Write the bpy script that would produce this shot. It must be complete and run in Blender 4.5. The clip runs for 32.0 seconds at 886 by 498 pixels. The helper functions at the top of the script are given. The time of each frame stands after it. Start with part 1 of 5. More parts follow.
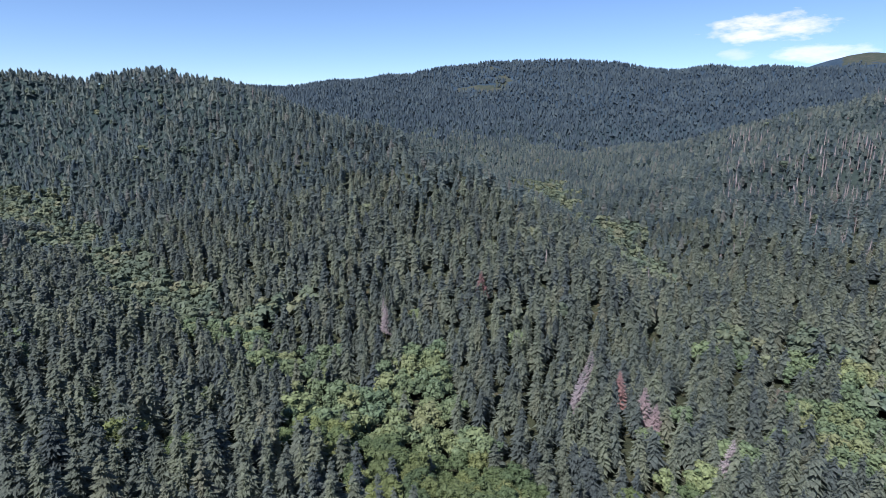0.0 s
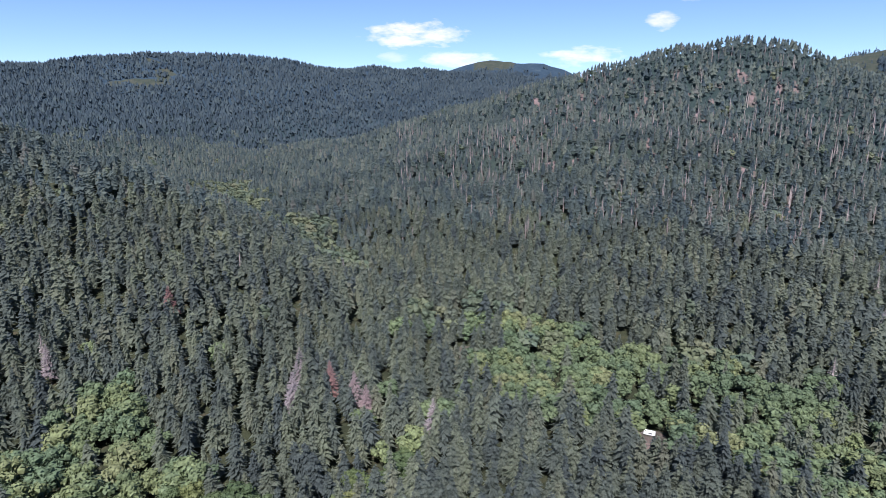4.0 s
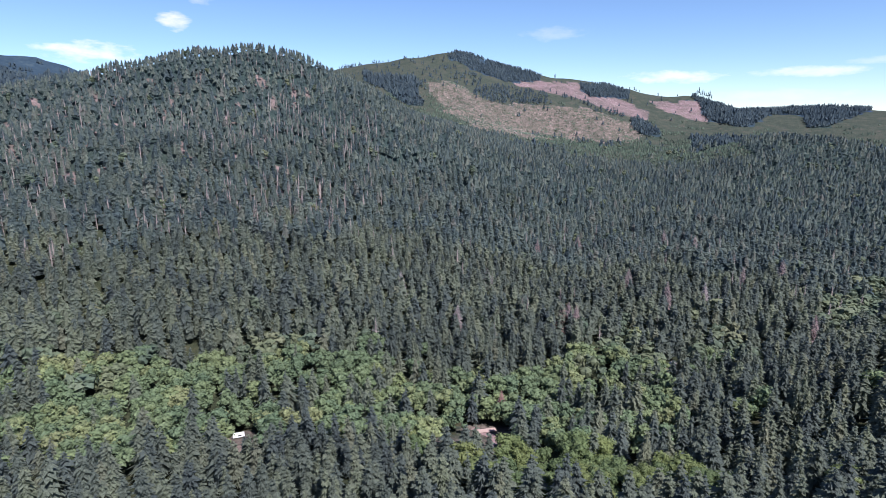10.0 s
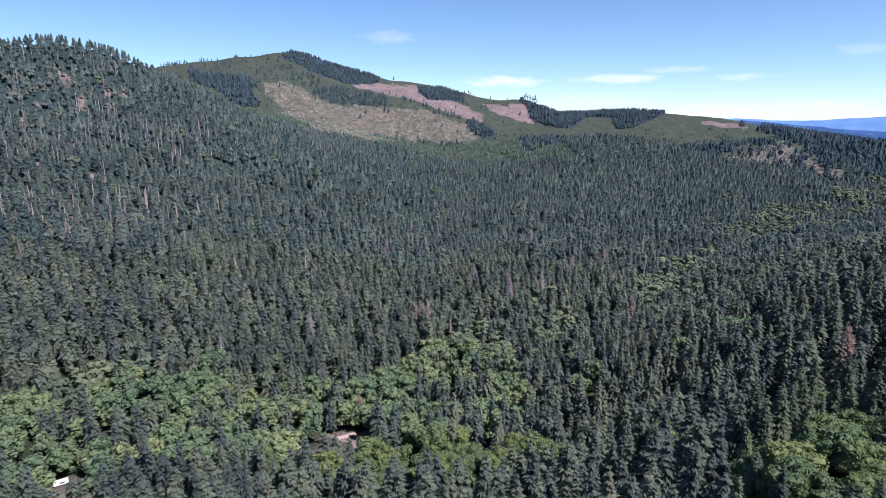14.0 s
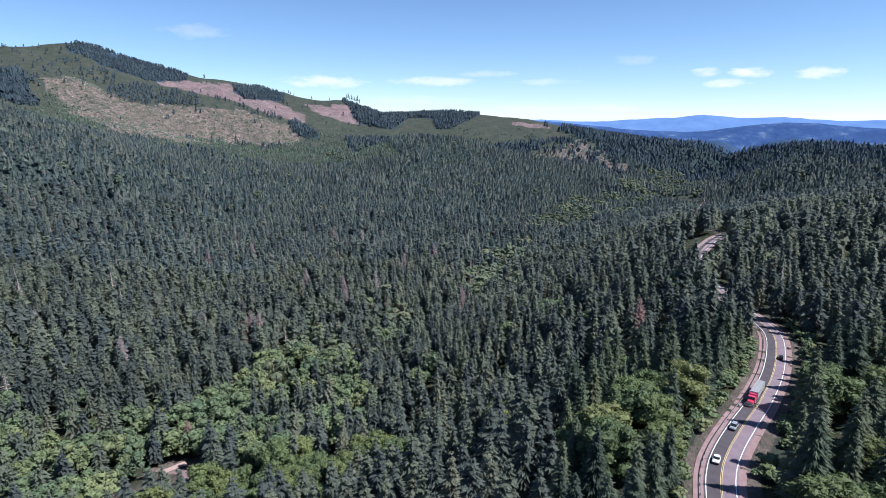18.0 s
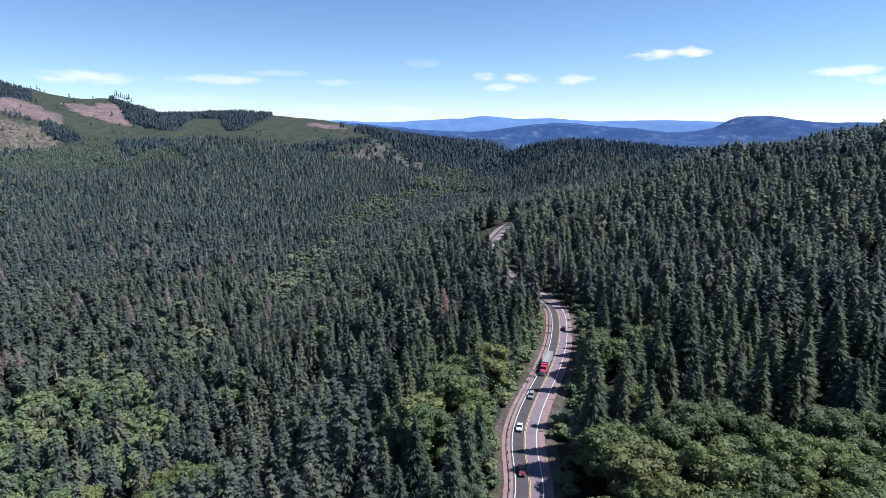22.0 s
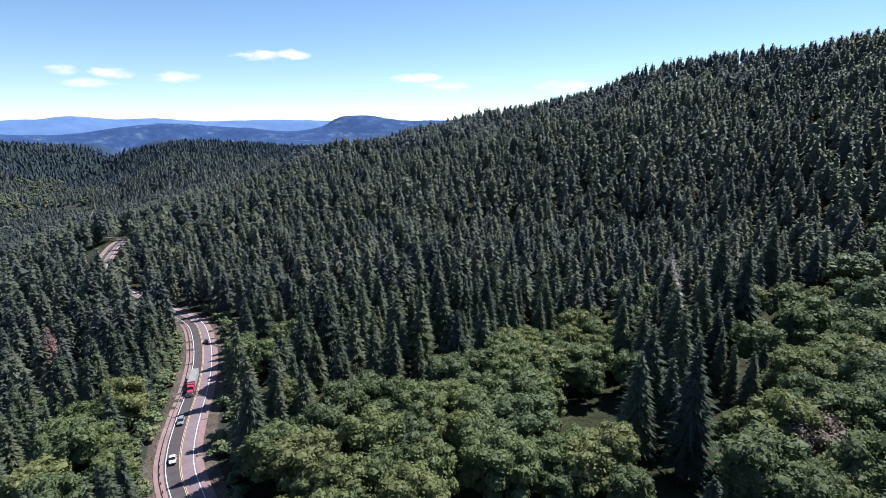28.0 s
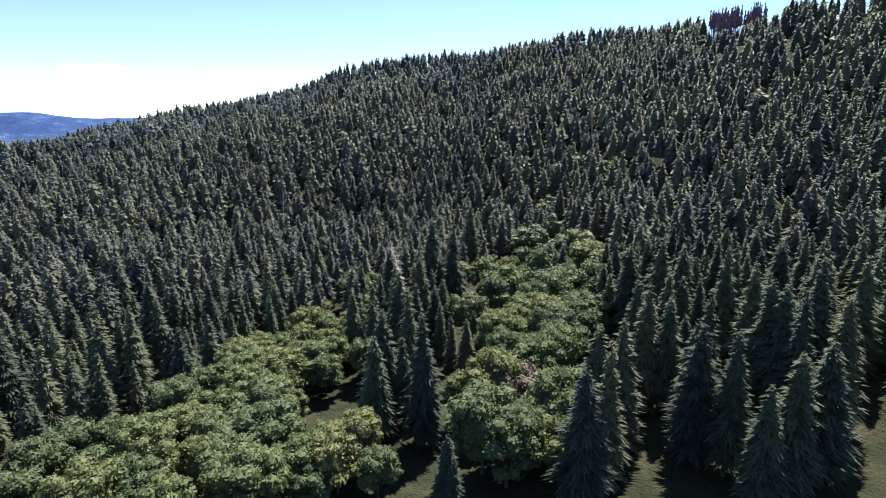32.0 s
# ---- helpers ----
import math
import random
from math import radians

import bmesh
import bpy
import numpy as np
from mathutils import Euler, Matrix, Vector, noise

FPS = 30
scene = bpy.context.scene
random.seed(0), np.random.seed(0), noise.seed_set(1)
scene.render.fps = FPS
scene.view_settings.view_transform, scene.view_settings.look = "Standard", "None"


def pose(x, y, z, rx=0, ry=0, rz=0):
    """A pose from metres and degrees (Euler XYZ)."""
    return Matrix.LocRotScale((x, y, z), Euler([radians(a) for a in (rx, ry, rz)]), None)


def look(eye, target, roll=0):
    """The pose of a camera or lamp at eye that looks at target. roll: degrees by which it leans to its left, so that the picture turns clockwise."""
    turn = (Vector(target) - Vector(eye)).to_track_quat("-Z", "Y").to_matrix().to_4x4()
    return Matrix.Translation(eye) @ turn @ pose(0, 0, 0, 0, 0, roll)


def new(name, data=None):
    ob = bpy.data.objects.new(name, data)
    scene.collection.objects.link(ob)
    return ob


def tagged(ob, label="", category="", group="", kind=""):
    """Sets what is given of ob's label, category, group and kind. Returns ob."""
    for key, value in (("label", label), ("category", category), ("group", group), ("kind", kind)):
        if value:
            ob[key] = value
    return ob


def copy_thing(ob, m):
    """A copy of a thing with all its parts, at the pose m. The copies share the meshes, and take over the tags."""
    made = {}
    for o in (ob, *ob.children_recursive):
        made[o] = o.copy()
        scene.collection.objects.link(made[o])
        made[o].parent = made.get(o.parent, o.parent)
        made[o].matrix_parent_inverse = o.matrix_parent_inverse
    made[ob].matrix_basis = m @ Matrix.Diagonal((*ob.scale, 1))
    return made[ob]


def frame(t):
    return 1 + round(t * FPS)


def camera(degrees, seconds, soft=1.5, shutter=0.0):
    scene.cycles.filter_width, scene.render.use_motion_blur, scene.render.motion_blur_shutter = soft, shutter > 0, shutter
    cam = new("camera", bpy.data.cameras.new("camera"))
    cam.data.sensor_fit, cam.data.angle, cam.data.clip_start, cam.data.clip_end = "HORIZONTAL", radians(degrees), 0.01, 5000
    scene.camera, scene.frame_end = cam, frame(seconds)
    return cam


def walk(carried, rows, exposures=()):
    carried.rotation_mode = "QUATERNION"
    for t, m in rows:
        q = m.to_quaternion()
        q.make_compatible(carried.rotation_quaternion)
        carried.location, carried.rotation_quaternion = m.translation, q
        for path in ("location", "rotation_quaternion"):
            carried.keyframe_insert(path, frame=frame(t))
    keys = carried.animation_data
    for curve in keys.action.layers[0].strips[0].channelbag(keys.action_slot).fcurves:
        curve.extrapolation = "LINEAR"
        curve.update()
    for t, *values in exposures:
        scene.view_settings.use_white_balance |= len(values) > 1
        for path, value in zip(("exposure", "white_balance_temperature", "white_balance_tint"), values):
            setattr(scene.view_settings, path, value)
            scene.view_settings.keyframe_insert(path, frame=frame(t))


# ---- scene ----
EYE_Z = 200.0
cam = camera(75.6, 32.0, soft=0.88)
PATH = [
    (0.0, -13.04, -0.06, -0.00),
    (0.5, -13.10, -0.05, -3.48),
    (1.0, -13.16, 0.00, -7.49),
    (1.5, -13.20, 0.05, -11.35),
    (2.0, -13.23, 0.09, -15.34),
    (2.5, -13.25, 0.09, -19.25),
    (3.0, -13.30, 0.14, -23.40),
    (3.5, -13.35, 0.14, -27.30),
    (5.5, -13.35, 0.18, -43.11),
    (6.0, -13.40, 0.12, -49.17),
    (6.5, -13.40, 0.16, -54.84),
    (7.0, -13.40, 0.28, -59.27),
    (7.5, -13.41, 0.32, -62.62),
    (8.0, -13.40, 0.30, -65.32),
    (8.5, -13.37, 0.26, -67.75),
    (9.0, -13.34, 0.22, -69.96),
    (9.5, -13.28, 0.23, -72.16),
    (10.0, -13.26, 0.25, -74.45),
    (10.5, -13.24, 0.26, -77.01),
    (11.0, -13.22, 0.28, -79.11),
    (11.5, -13.21, 0.28, -81.09),
    (12.0, -13.20, 0.28, -83.12),
    (12.5, -13.20, 0.25, -85.20),
    (13.0, -13.17, 0.24, -86.80),
    (13.5, -13.13, 0.16, -87.97),
    (14.0, -13.12, 0.12, -89.86),
    (14.5, -13.13, 0.05, -92.90),
    (15.0, -13.13, -0.02, -96.26),
    (15.5, -13.12, 0.02, -98.83),
    (17.5, -13.07, -0.04, -105.70),
    (18.0, -13.06, -0.06, -106.98),
    (18.5, -13.04, -0.11, -108.31),
    (19.0, -13.01, -0.11, -110.00),
    (19.5, -12.99, -0.09, -112.33),
    (20.0, -13.00, -0.14, -115.42),
    (20.5, -12.99, -0.10, -118.97),
    (21.0, -12.98, -0.09, -122.16),
    (21.5, -12.98, -0.11, -124.67),
    (22.0, -12.95, -0.13, -126.77),
    (22.5, -12.93, -0.12, -129.50),
    (23.0, -12.91, -0.10, -132.99),
    (23.5, -12.92, -0.02, -136.49),
    (24.0, -12.92, -0.01, -139.36),
    (24.5, -12.91, 0.03, -141.63),
    (25.0, -12.89, -0.06, -144.88),
    (25.5, -12.86, -0.07, -148.23),
    (27.5, -12.95, 0.09, -160.77),
    (28.0, -12.98, 0.13, -163.31),
    (28.5, -13.03, 0.23, -165.70),
    (29.0, -13.08, 0.30, -168.03),
    (29.5, -13.15, 0.31, -170.70),
    (30.0, -13.22, 0.30, -174.20),
    (30.5, -13.27, 0.19, -177.78),
    (31.0, -13.30, 0.22, -183.14),
    (31.5, -13.31, 0.21, -187.51),
    (32.0, -13.34, 0.16, -191.14),
]
walk(cam, [(t, pose(0.0, 0.0, EYE_Z, 90 + p, ro, ya)) for t, p, ro, ya in PATH], [(0.0, 0.88, 5750.0, 15.0), (6.0, 0.95, 5850.0, 16.0), (13.0, 0.92, 5750.0, 13.0), (19.0, 0.83, 5700.0, 10.0), (23.0, 0.77, 5750.0, 9.0),
      (28.0, 0.95, 6050.0, 9.0), (30.0, 1.09, 6100.0, 9.0), (32.0, 1.45, 6380.0, 12.0)])

# ---- world and sun ----
SUN_BEARING, SUN_ELEVATION = 216.0, 54.0
world = bpy.data.worlds.new("sky")
scene.world = world
world.use_nodes = True
wt = world.node_tree
wt.nodes.clear()
sky = wt.nodes.new("ShaderNodeTexSky")
sky.sky_type, sky.sun_disc = "NISHITA", False
sky.sun_elevation, sky.sun_rotation = radians(SUN_ELEVATION), radians(SUN_BEARING)
sky.altitude, sky.air_density, sky.dust_density, sky.ozone_density = 400.0, 0.75, 0.0, 3.1
bg = wt.nodes.new("ShaderNodeBackground")
bg.inputs["Strength"].default_value = 0.079
wo = wt.nodes.new("ShaderNodeOutputWorld")
# small fair-weather clouds: bearing, elevation, half width, half height (degrees), density
CLOUDS = [(28.2, 7.2, 5.0, 1.25, 1.0), (32.4, 5.0, 3.6, 0.8, 0.75), (26.1, 5.2, 1.5, 0.5, 0.4), (50.6, 7.9, 1.3, 0.8, 0.8), (43.9, 5.1, 4.0, 0.9, 0.8), (53, 10.2, 1.2, 1.0, 0.35),
          (95.8, 3.2, 4.2, 0.6, 0.7), (106.2, 3.3, 4.6, 0.45, 0.6), (111, 4.0, 3.0, 0.35, 0.3), (116.3, 3.2, 3.5, 0.35, 0.35), (85.3, 7.2, 3.2, 0.7, 0.22), (104, 1.5, 6, 0.5, 0.2),
          (116.4, 0.8, 6, 0.5, 0.2), (122.8, 0.8, 3, 0.4, 0.3), (124.8, 5.0, 2.0, 0.5, 0.2), (130.8, 3.8, 1.3, 0.45, 0.7), (134.3, 3.7, 2.0, 0.5, 0.8), (132.8, 2.9, 2.0, 0.45, 0.7),
          (139.5, 3.5, 2.0, 0.5, 0.8), (146.3, 5.5, 2.3, 0.5, 1.0), (149.3, 5.7, 1.6, 0.5, 1.0), (161.0, 3.7, 2.4, 0.45, 0.85), (163.7, 2.9, 2.6, 0.5, 0.6), (175, 2.8, 3, 0.6, 0.5), (157, 0.8, 5, 0.5, 0.15)]


def calc(op, a, c, d=None):
    n = wt.nodes.new("ShaderNodeMath")
    n.operation = op
    for s, v in zip(n.inputs, (a, c, d)):
        if isinstance(v, (int, float)):
            s.default_value = v
        elif v is not None:
            wt.links.new(v, s)
    return n.outputs[0]


tc = wt.nodes.new("ShaderNodeTexCoord").outputs["Generated"]
sx = wt.nodes.new("ShaderNodeSeparateXYZ")
wt.links.new(tc, sx.inputs[0])
sky_b = calc("MULTIPLY", calc("ARCTAN2", sx.outputs[0], sx.outputs[1]), 180 / math.pi)
sky_b = calc("ADD", calc("MODULO", calc("ADD", sky_b, 420.0), 360.0), -60.0)
sky_e = calc("MULTIPLY", calc("ARCSINE", sx.outputs[2], 0.0), 180 / math.pi)
stretch = wt.nodes.new("ShaderNodeMapping")
stretch.inputs["Scale"].default_value = (1.0, 1.0, 3.2)
wt.links.new(tc, stretch.inputs[0])
puff = wt.nodes.new("ShaderNodeTexNoise")
puff.inputs["Scale"].default_value, puff.inputs["Detail"].default_value, puff.inputs["Roughness"].default_value = 26.0, 6.0, 0.6
wt.links.new(stretch.outputs[0], puff.inputs["Vector"])
rag = calc("MULTIPLY_ADD", puff.outputs["Fac"], 3.4, -1.7)
cover_sum = None
for cb, ce, cw, ch, dens in CLOUDS:
    dx = calc("POWER", calc("ABSOLUTE", calc("MULTIPLY_ADD", sky_b, 1 / cw, -cb / cw), 0.0), 2.0)
    dy = calc("POWER", calc("ABSOLUTE", calc("MULTIPLY_ADD", sky_e, 1 / ch, -ce / ch), 0.0), 2.0)
    v = calc("SUBTRACT", 1.0, calc("ADD", calc("ADD", dx, dy), rag))
    v = calc("MULTIPLY", calc("SMOOTH_MIN", calc("MAXIMUM", calc("MULTIPLY", v, 0.85), 0.0), 1.0, 0.6), dens * 0.8)
    cover_sum = v if cover_sum is None else calc("MAXIMUM", cover_sum, v)
wm = wt.nodes.new("ShaderNodeMix")
wm.data_type = "RGBA"
wt.links.new(cover_sum, wm.inputs[0])
wt.links.new(sky.outputs[0], wm.inputs[6])
wm.inputs[7].default_value = (9.6, 8.6, 8.4, 1)
wt.links.new(wm.outputs[2], bg.inputs[0])
wt.links.new(bg.outputs[0], wo.inputs[0])

sun_data = bpy.data.lights.new("sun", "SUN")
sun_data.energy, sun_data.angle, sun_data.color = 4.8, radians(0.55), (1.0, 0.95, 0.87)
sun = new("sun", sun_data)
sb, se = radians(SUN_BEARING), radians(SUN_ELEVATION)
sun_dir = Vector((math.sin(sb) * math.cos(se), math.cos(sb) * math.cos(se), math.sin(se)))
sun.matrix_world = look(sun_dir * 900 + Vector((0, 0, 200)), (0, 0, 200))

# ---- materials ----
def material(name, rough=0.9, spec=0.2):
    m = bpy.data.materials.new(name)
    m.use_nodes = True
    nt = m.node_tree
    b = nt.nodes["Principled BSDF"]
    b.inputs["Roughness"].default_value = rough
    b.inputs["Specular IOR Level"].default_value = spec
    return m, nt, b


def ramp(nt, fac, stops):
    r = nt.nodes.new("ShaderNodeValToRGB")
    el = r.color_ramp.elements
    while len(el) < len(stops):
        el.new(0.5)
    for e, (p, c) in zip(el, stops):
        e.position, e.color = p, (*c, 1)
    nt.links.new(fac, r.inputs[0])
    return r.outputs[0]


def noise_tex(nt, scale, detail=4.0, rough=0.55, vec=None):
    n = nt.nodes.new("ShaderNodeTexNoise")
    n.inputs["Scale"].default_value, n.inputs["Detail"].default_value, n.inputs["Roughness"].default_value = scale, detail, rough
    if vec is None:
        vec = position(nt)
    nt.links.new(vec, n.inputs["Vector"])
    return n.outputs["Fac"]


def position(nt):
    return nt.nodes.new("ShaderNodeNewGeometry").outputs["Position"]


def mix(nt, fac, a, b, mode="MIX"):
    n = nt.nodes.new("ShaderNodeMix")
    n.data_type, n.blend_type = "RGBA", mode
    for sock, v in ((n.inputs[0], fac), (n.inputs[6], a), (n.inputs[7], b)):
        if isinstance(v, (int, float)):
            sock.default_value = v
        elif isinstance(v, tuple):
            sock.default_value = (*v, 1)
        else:
            nt.links.new(v, sock)
    return n.outputs[2]


def bump(nt, b, height, strength, dist):
    n = nt.nodes.new("ShaderNodeBump")
    n.inputs["Strength"].default_value, n.inputs["Distance"].default_value = strength, dist
    nt.links.new(height, n.inputs["Height"])
    nt.links.new(n.outputs[0], b.inputs["Normal"])


def foliage(name, stops, per_object=False, glow=0.0, rough=0.65, spec=0.25, grain=0.9, amount=0.5, lace=0.0, lace_size=2.0, relief=0.0):
    m, nt, b = material(name, rough, spec)
    if per_object:
        r = nt.nodes.new("ShaderNodeObjectInfo").outputs["Random"]
    else:
        at_ = nt.nodes.new("ShaderNodeAttribute")
        at_.attribute_name = "tint"
        r = at_.outputs["Fac"]
    c = ramp(nt, r, stops)
    patch = ramp(nt, noise_tex(nt, 0.012, 3), [(0.3, (0.7, 0.72, 0.75)), (0.7, (1.2, 1.2, 1.14))])
    c = mix(nt, 0.7, c, patch, "MULTIPLY")
    fine = ramp(nt, noise_tex(nt, grain, 3, 0.65), [(0.3, (0.55, 0.56, 0.6)), (0.68, (1.4, 1.4, 1.36))])
    c = mix(nt, amount, c, fine, "MULTIPLY")
    nt.links.new(c, b.inputs["Base Color"])
    if relief:
        bump(nt, b, noise_tex(nt, grain * 1.6, 2, 0.6), 1.0, relief)
    out = b.outputs[0]
    if glow:
        tr = nt.nodes.new("ShaderNodeBsdfTranslucent")
        nt.links.new(c, tr.inputs[0])
        mx = nt.nodes.new("ShaderNodeMixShader")
        mx.inputs[0].default_value = glow
        nt.links.new(out, mx.inputs[1])
        nt.links.new(tr.outputs[0], mx.inputs[2])
        out = mx.outputs[0]
    if lace:
        gap = nt.nodes.new("ShaderNodeMath")
        gap.operation = "LESS_THAN"
        gap.inputs[1].default_value = lace
        nt.links.new(noise_tex(nt, lace_size, 1, 0.5), gap.inputs[0])
        mx = nt.nodes.new("ShaderNodeMixShader")
        nt.links.new(gap.outputs[0], mx.inputs[0])
        nt.links.new(out, mx.inputs[1])
        nt.links.new(nt.nodes.new("ShaderNodeBsdfTransparent").outputs[0], mx.inputs[2])
        out = mx.outputs[0]
    nt.links.new(out, nt.nodes["Material Output"].inputs[0])
    return m


# forest needles; some haze brightness and blue is put into this ramp
CONIFER = [(0.0, (0.119, 0.14, 0.14)), (0.3, (0.159, 0.182, 0.158)), (0.65, (0.198, 0.219, 0.17)), (0.9, (0.234, 0.256, 0.185)), (1.0, (0.243, 0.246, 0.183))]
# darker copy of CONIFER: shade of the near backlit firs put into colour
SHADED_FIR = [(0.0, (0.084, 0.111, 0.087)), (0.3, (0.118, 0.15, 0.106)), (0.65, (0.152, 0.181, 0.119)), (0.9, (0.191, 0.212, 0.131)), (1.0, (0.18, 0.197, 0.127))]
# bluer copy of the needles past 740 m: haze painted into the ramp
HAZED_WOODS = [(0.0, (0.092, 0.123, 0.139)), (0.3, (0.132, 0.165, 0.162)), (0.65, (0.17, 0.2, 0.179)), (0.9, (0.214, 0.238, 0.199)), (1.0, (0.223, 0.219, 0.201))]
BROAD = [(0.0, (0.095, 0.131, 0.075)), (0.5, (0.125, 0.158, 0.081)), (0.85, (0.161, 0.186, 0.086)), (1.0, (0.179, 0.188, 0.093))]
mat_conifer = foliage("shaded_fir_needles", SHADED_FIR, True, 0.46, spec=0.25, grain=1.3, amount=0.8, relief=0.7)
mat_forest = foliage("forest_needles", CONIFER, False, 0.58, spec=0.25, grain=0.9, amount=0.8, relief=0.9)
mat_hazed_woods = foliage("hazed_slope_needles", HAZED_WOODS, False, 0.58, spec=0.25, grain=0.5, amount=0.6, relief=1.2)
# distant needles: the blue of haze is put into the base colour
mat_hazed_forest = foliage("hazed_forest_needles", [(0.0, (0.052, 0.072, 0.090)), (0.6, (0.066, 0.088, 0.106)), (1.0, (0.082, 0.104, 0.112))], False, 0.3, spec=0.1)
mat_young = foliage("young_fir_needles", [(0.0, (0.055, 0.078, 0.058)), (1.0, (0.080, 0.104, 0.070))])
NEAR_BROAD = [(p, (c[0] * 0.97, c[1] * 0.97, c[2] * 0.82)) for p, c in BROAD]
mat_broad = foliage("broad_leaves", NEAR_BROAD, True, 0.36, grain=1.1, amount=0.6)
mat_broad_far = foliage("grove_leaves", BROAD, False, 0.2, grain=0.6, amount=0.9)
# same leaves farther off, dulled and blued: haze put into the colour
mat_broad_hazed = foliage("hazed_leaves", [(p, (c[0] * 0.8, c[1] * 0.76, c[2] * 0.95)) for p, c in BROAD], False, 0.2, grain=0.6, amount=0.6)
mat_dead = foliage("dead_twigs", [(0.0, (0.25, 0.175, 0.175)), (0.5, (0.26, 0.20, 0.205)), (1.0, (0.27, 0.23, 0.235))], True, lace=0.48, lace_size=2.4)
mat_brown = foliage("brown_stand", [(0.0, (0.13, 0.085, 0.105)), (1.0, (0.19, 0.125, 0.15))])
mat_red = foliage("rusty_needles", [(0.0, (0.24, 0.125, 0.115)), (1.0, (0.27, 0.17, 0.155))], True, lace=0.45, lace_size=2.4)
mat_slash = foliage("logging_debris", [(0.0, (0.16, 0.12, 0.11)), (0.6, (0.26, 0.195, 0.19)), (1.0, (0.40, 0.33, 0.31))])
mat_bark, nt, b = material("bark", 0.95, 0.1)
nt.links.new(ramp(nt, noise_tex(nt, 2.0, 5), [(0.3, (0.055, 0.045, 0.038)), (0.7, (0.16, 0.14, 0.12))]), b.inputs["Base Color"])

mat_ground, nt, b = material("hill_ground", 1.0, 0.05)
att = nt.nodes.new("ShaderNodeAttribute")
att.attribute_name = "cover"
sep = nt.nodes.new("ShaderNodeSeparateColor")
nt.links.new(att.outputs["Color"], sep.inputs[0])


def ragged(value):
    """Uneven border instead of a smooth fade."""
    n_ = ramp(nt, noise_tex(nt, 0.03, 6, 0.7), [(0.25, (0, 0, 0)), (0.75, (0.5, 0.5, 0.5))])
    add = nt.nodes.new("ShaderNodeMath")
    nt.links.new(value, add.inputs[0])
    nt.links.new(n_, add.inputs[1])
    return ramp(nt, add.outputs[0], [(0.62, (0, 0, 0)), (0.82, (1, 1, 1))])



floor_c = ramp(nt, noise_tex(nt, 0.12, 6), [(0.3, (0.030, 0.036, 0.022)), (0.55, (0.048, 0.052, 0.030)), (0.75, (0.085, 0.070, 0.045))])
bare_n = noise_tex(nt, 0.045, 10, 0.78)
bare_c = ramp(nt, bare_n, [(0.36, (0.059, 0.069, 0.046)), (0.46, (0.105, 0.091, 0.074)), (0.54, (0.164, 0.124, 0.109)), (0.66, (0.26, 0.197, 0.181))])
regrow_c = ramp(nt, noise_tex(nt, 0.03, 8, 0.7), [(0.3, (0.033, 0.041, 0.034)), (0.48, (0.047, 0.055, 0.043)), (0.62, (0.064, 0.064, 0.051)), (0.76, (0.096, 0.075, 0.07))])
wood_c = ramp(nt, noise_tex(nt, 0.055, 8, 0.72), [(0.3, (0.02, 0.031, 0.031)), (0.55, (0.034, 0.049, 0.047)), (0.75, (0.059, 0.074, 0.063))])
# two blues for haze painted on far ground: navy, then paler beyond
far_haze_c = ramp(nt, noise_tex(nt, 0.012, 8, 0.75), [(0.3, (0.026, 0.053, 0.136)), (0.5, (0.037, 0.072, 0.181)), (0.58, (0.056, 0.098, 0.202)), (0.68, (0.139, 0.18, 0.257))])
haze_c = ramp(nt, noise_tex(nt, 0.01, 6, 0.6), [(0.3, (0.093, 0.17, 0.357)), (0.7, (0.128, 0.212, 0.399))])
pink_c = ramp(nt, bare_n, [(0.3, (0.104, 0.08, 0.068)), (0.48, (0.176, 0.124, 0.128)), (0.6, (0.22, 0.152, 0.16)), (0.75, (0.28, 0.208, 0.212))])
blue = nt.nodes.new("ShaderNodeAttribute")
blue.attribute_name = "distance_haze"
bare_c = mix(nt, att.outputs["Alpha"], bare_c, pink_c)
patchy = ramp(nt, noise_tex(nt, 0.011, 6, 0.65), [(0.42, (0, 0, 0)), (0.60, (0.75, 0.75, 0.75))])
bare_c = mix(nt, patchy, bare_c, mix(nt, 0.55, bare_c, regrow_c))
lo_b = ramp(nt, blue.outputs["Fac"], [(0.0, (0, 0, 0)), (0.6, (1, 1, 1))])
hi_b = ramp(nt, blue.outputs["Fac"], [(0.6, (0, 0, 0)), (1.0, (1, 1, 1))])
wood_c = mix(nt, hi_b, mix(nt, lo_b, wood_c, far_haze_c), haze_c)
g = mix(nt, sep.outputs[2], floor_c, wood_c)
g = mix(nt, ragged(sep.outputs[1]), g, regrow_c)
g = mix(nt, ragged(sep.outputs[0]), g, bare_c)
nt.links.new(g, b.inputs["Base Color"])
bump(nt, b, noise_tex(nt, 0.08, 8, 0.7), 0.9, 6.0)


def asphalt(name, lo, hi):
    m, nt, b = material(name, 0.85, 0.3)
    base = ramp(nt, noise_tex(nt, 0.35, 6, 0.6), [(0.3, lo), (0.7, hi)])
    fine = ramp(nt, noise_tex(nt, 14.0, 2), [(0.3, (0.8, 0.8, 0.8)), (0.7, (1.2, 1.2, 1.2))])
    nt.links.new(mix(nt, 0.6, base, fine, "MULTIPLY"), b.inputs["Base Color"])
    return m


mat_asphalt = asphalt("dark_asphalt", (0.054, 0.045, 0.052), (0.078, 0.066, 0.074))
mat_asphalt_old = asphalt("worn_asphalt", (0.150, 0.110, 0.130), (0.200, 0.152, 0.176))
mat_gravel = asphalt("shoulder_gravel", (0.19, 0.120, 0.118), (0.28, 0.185, 0.182))
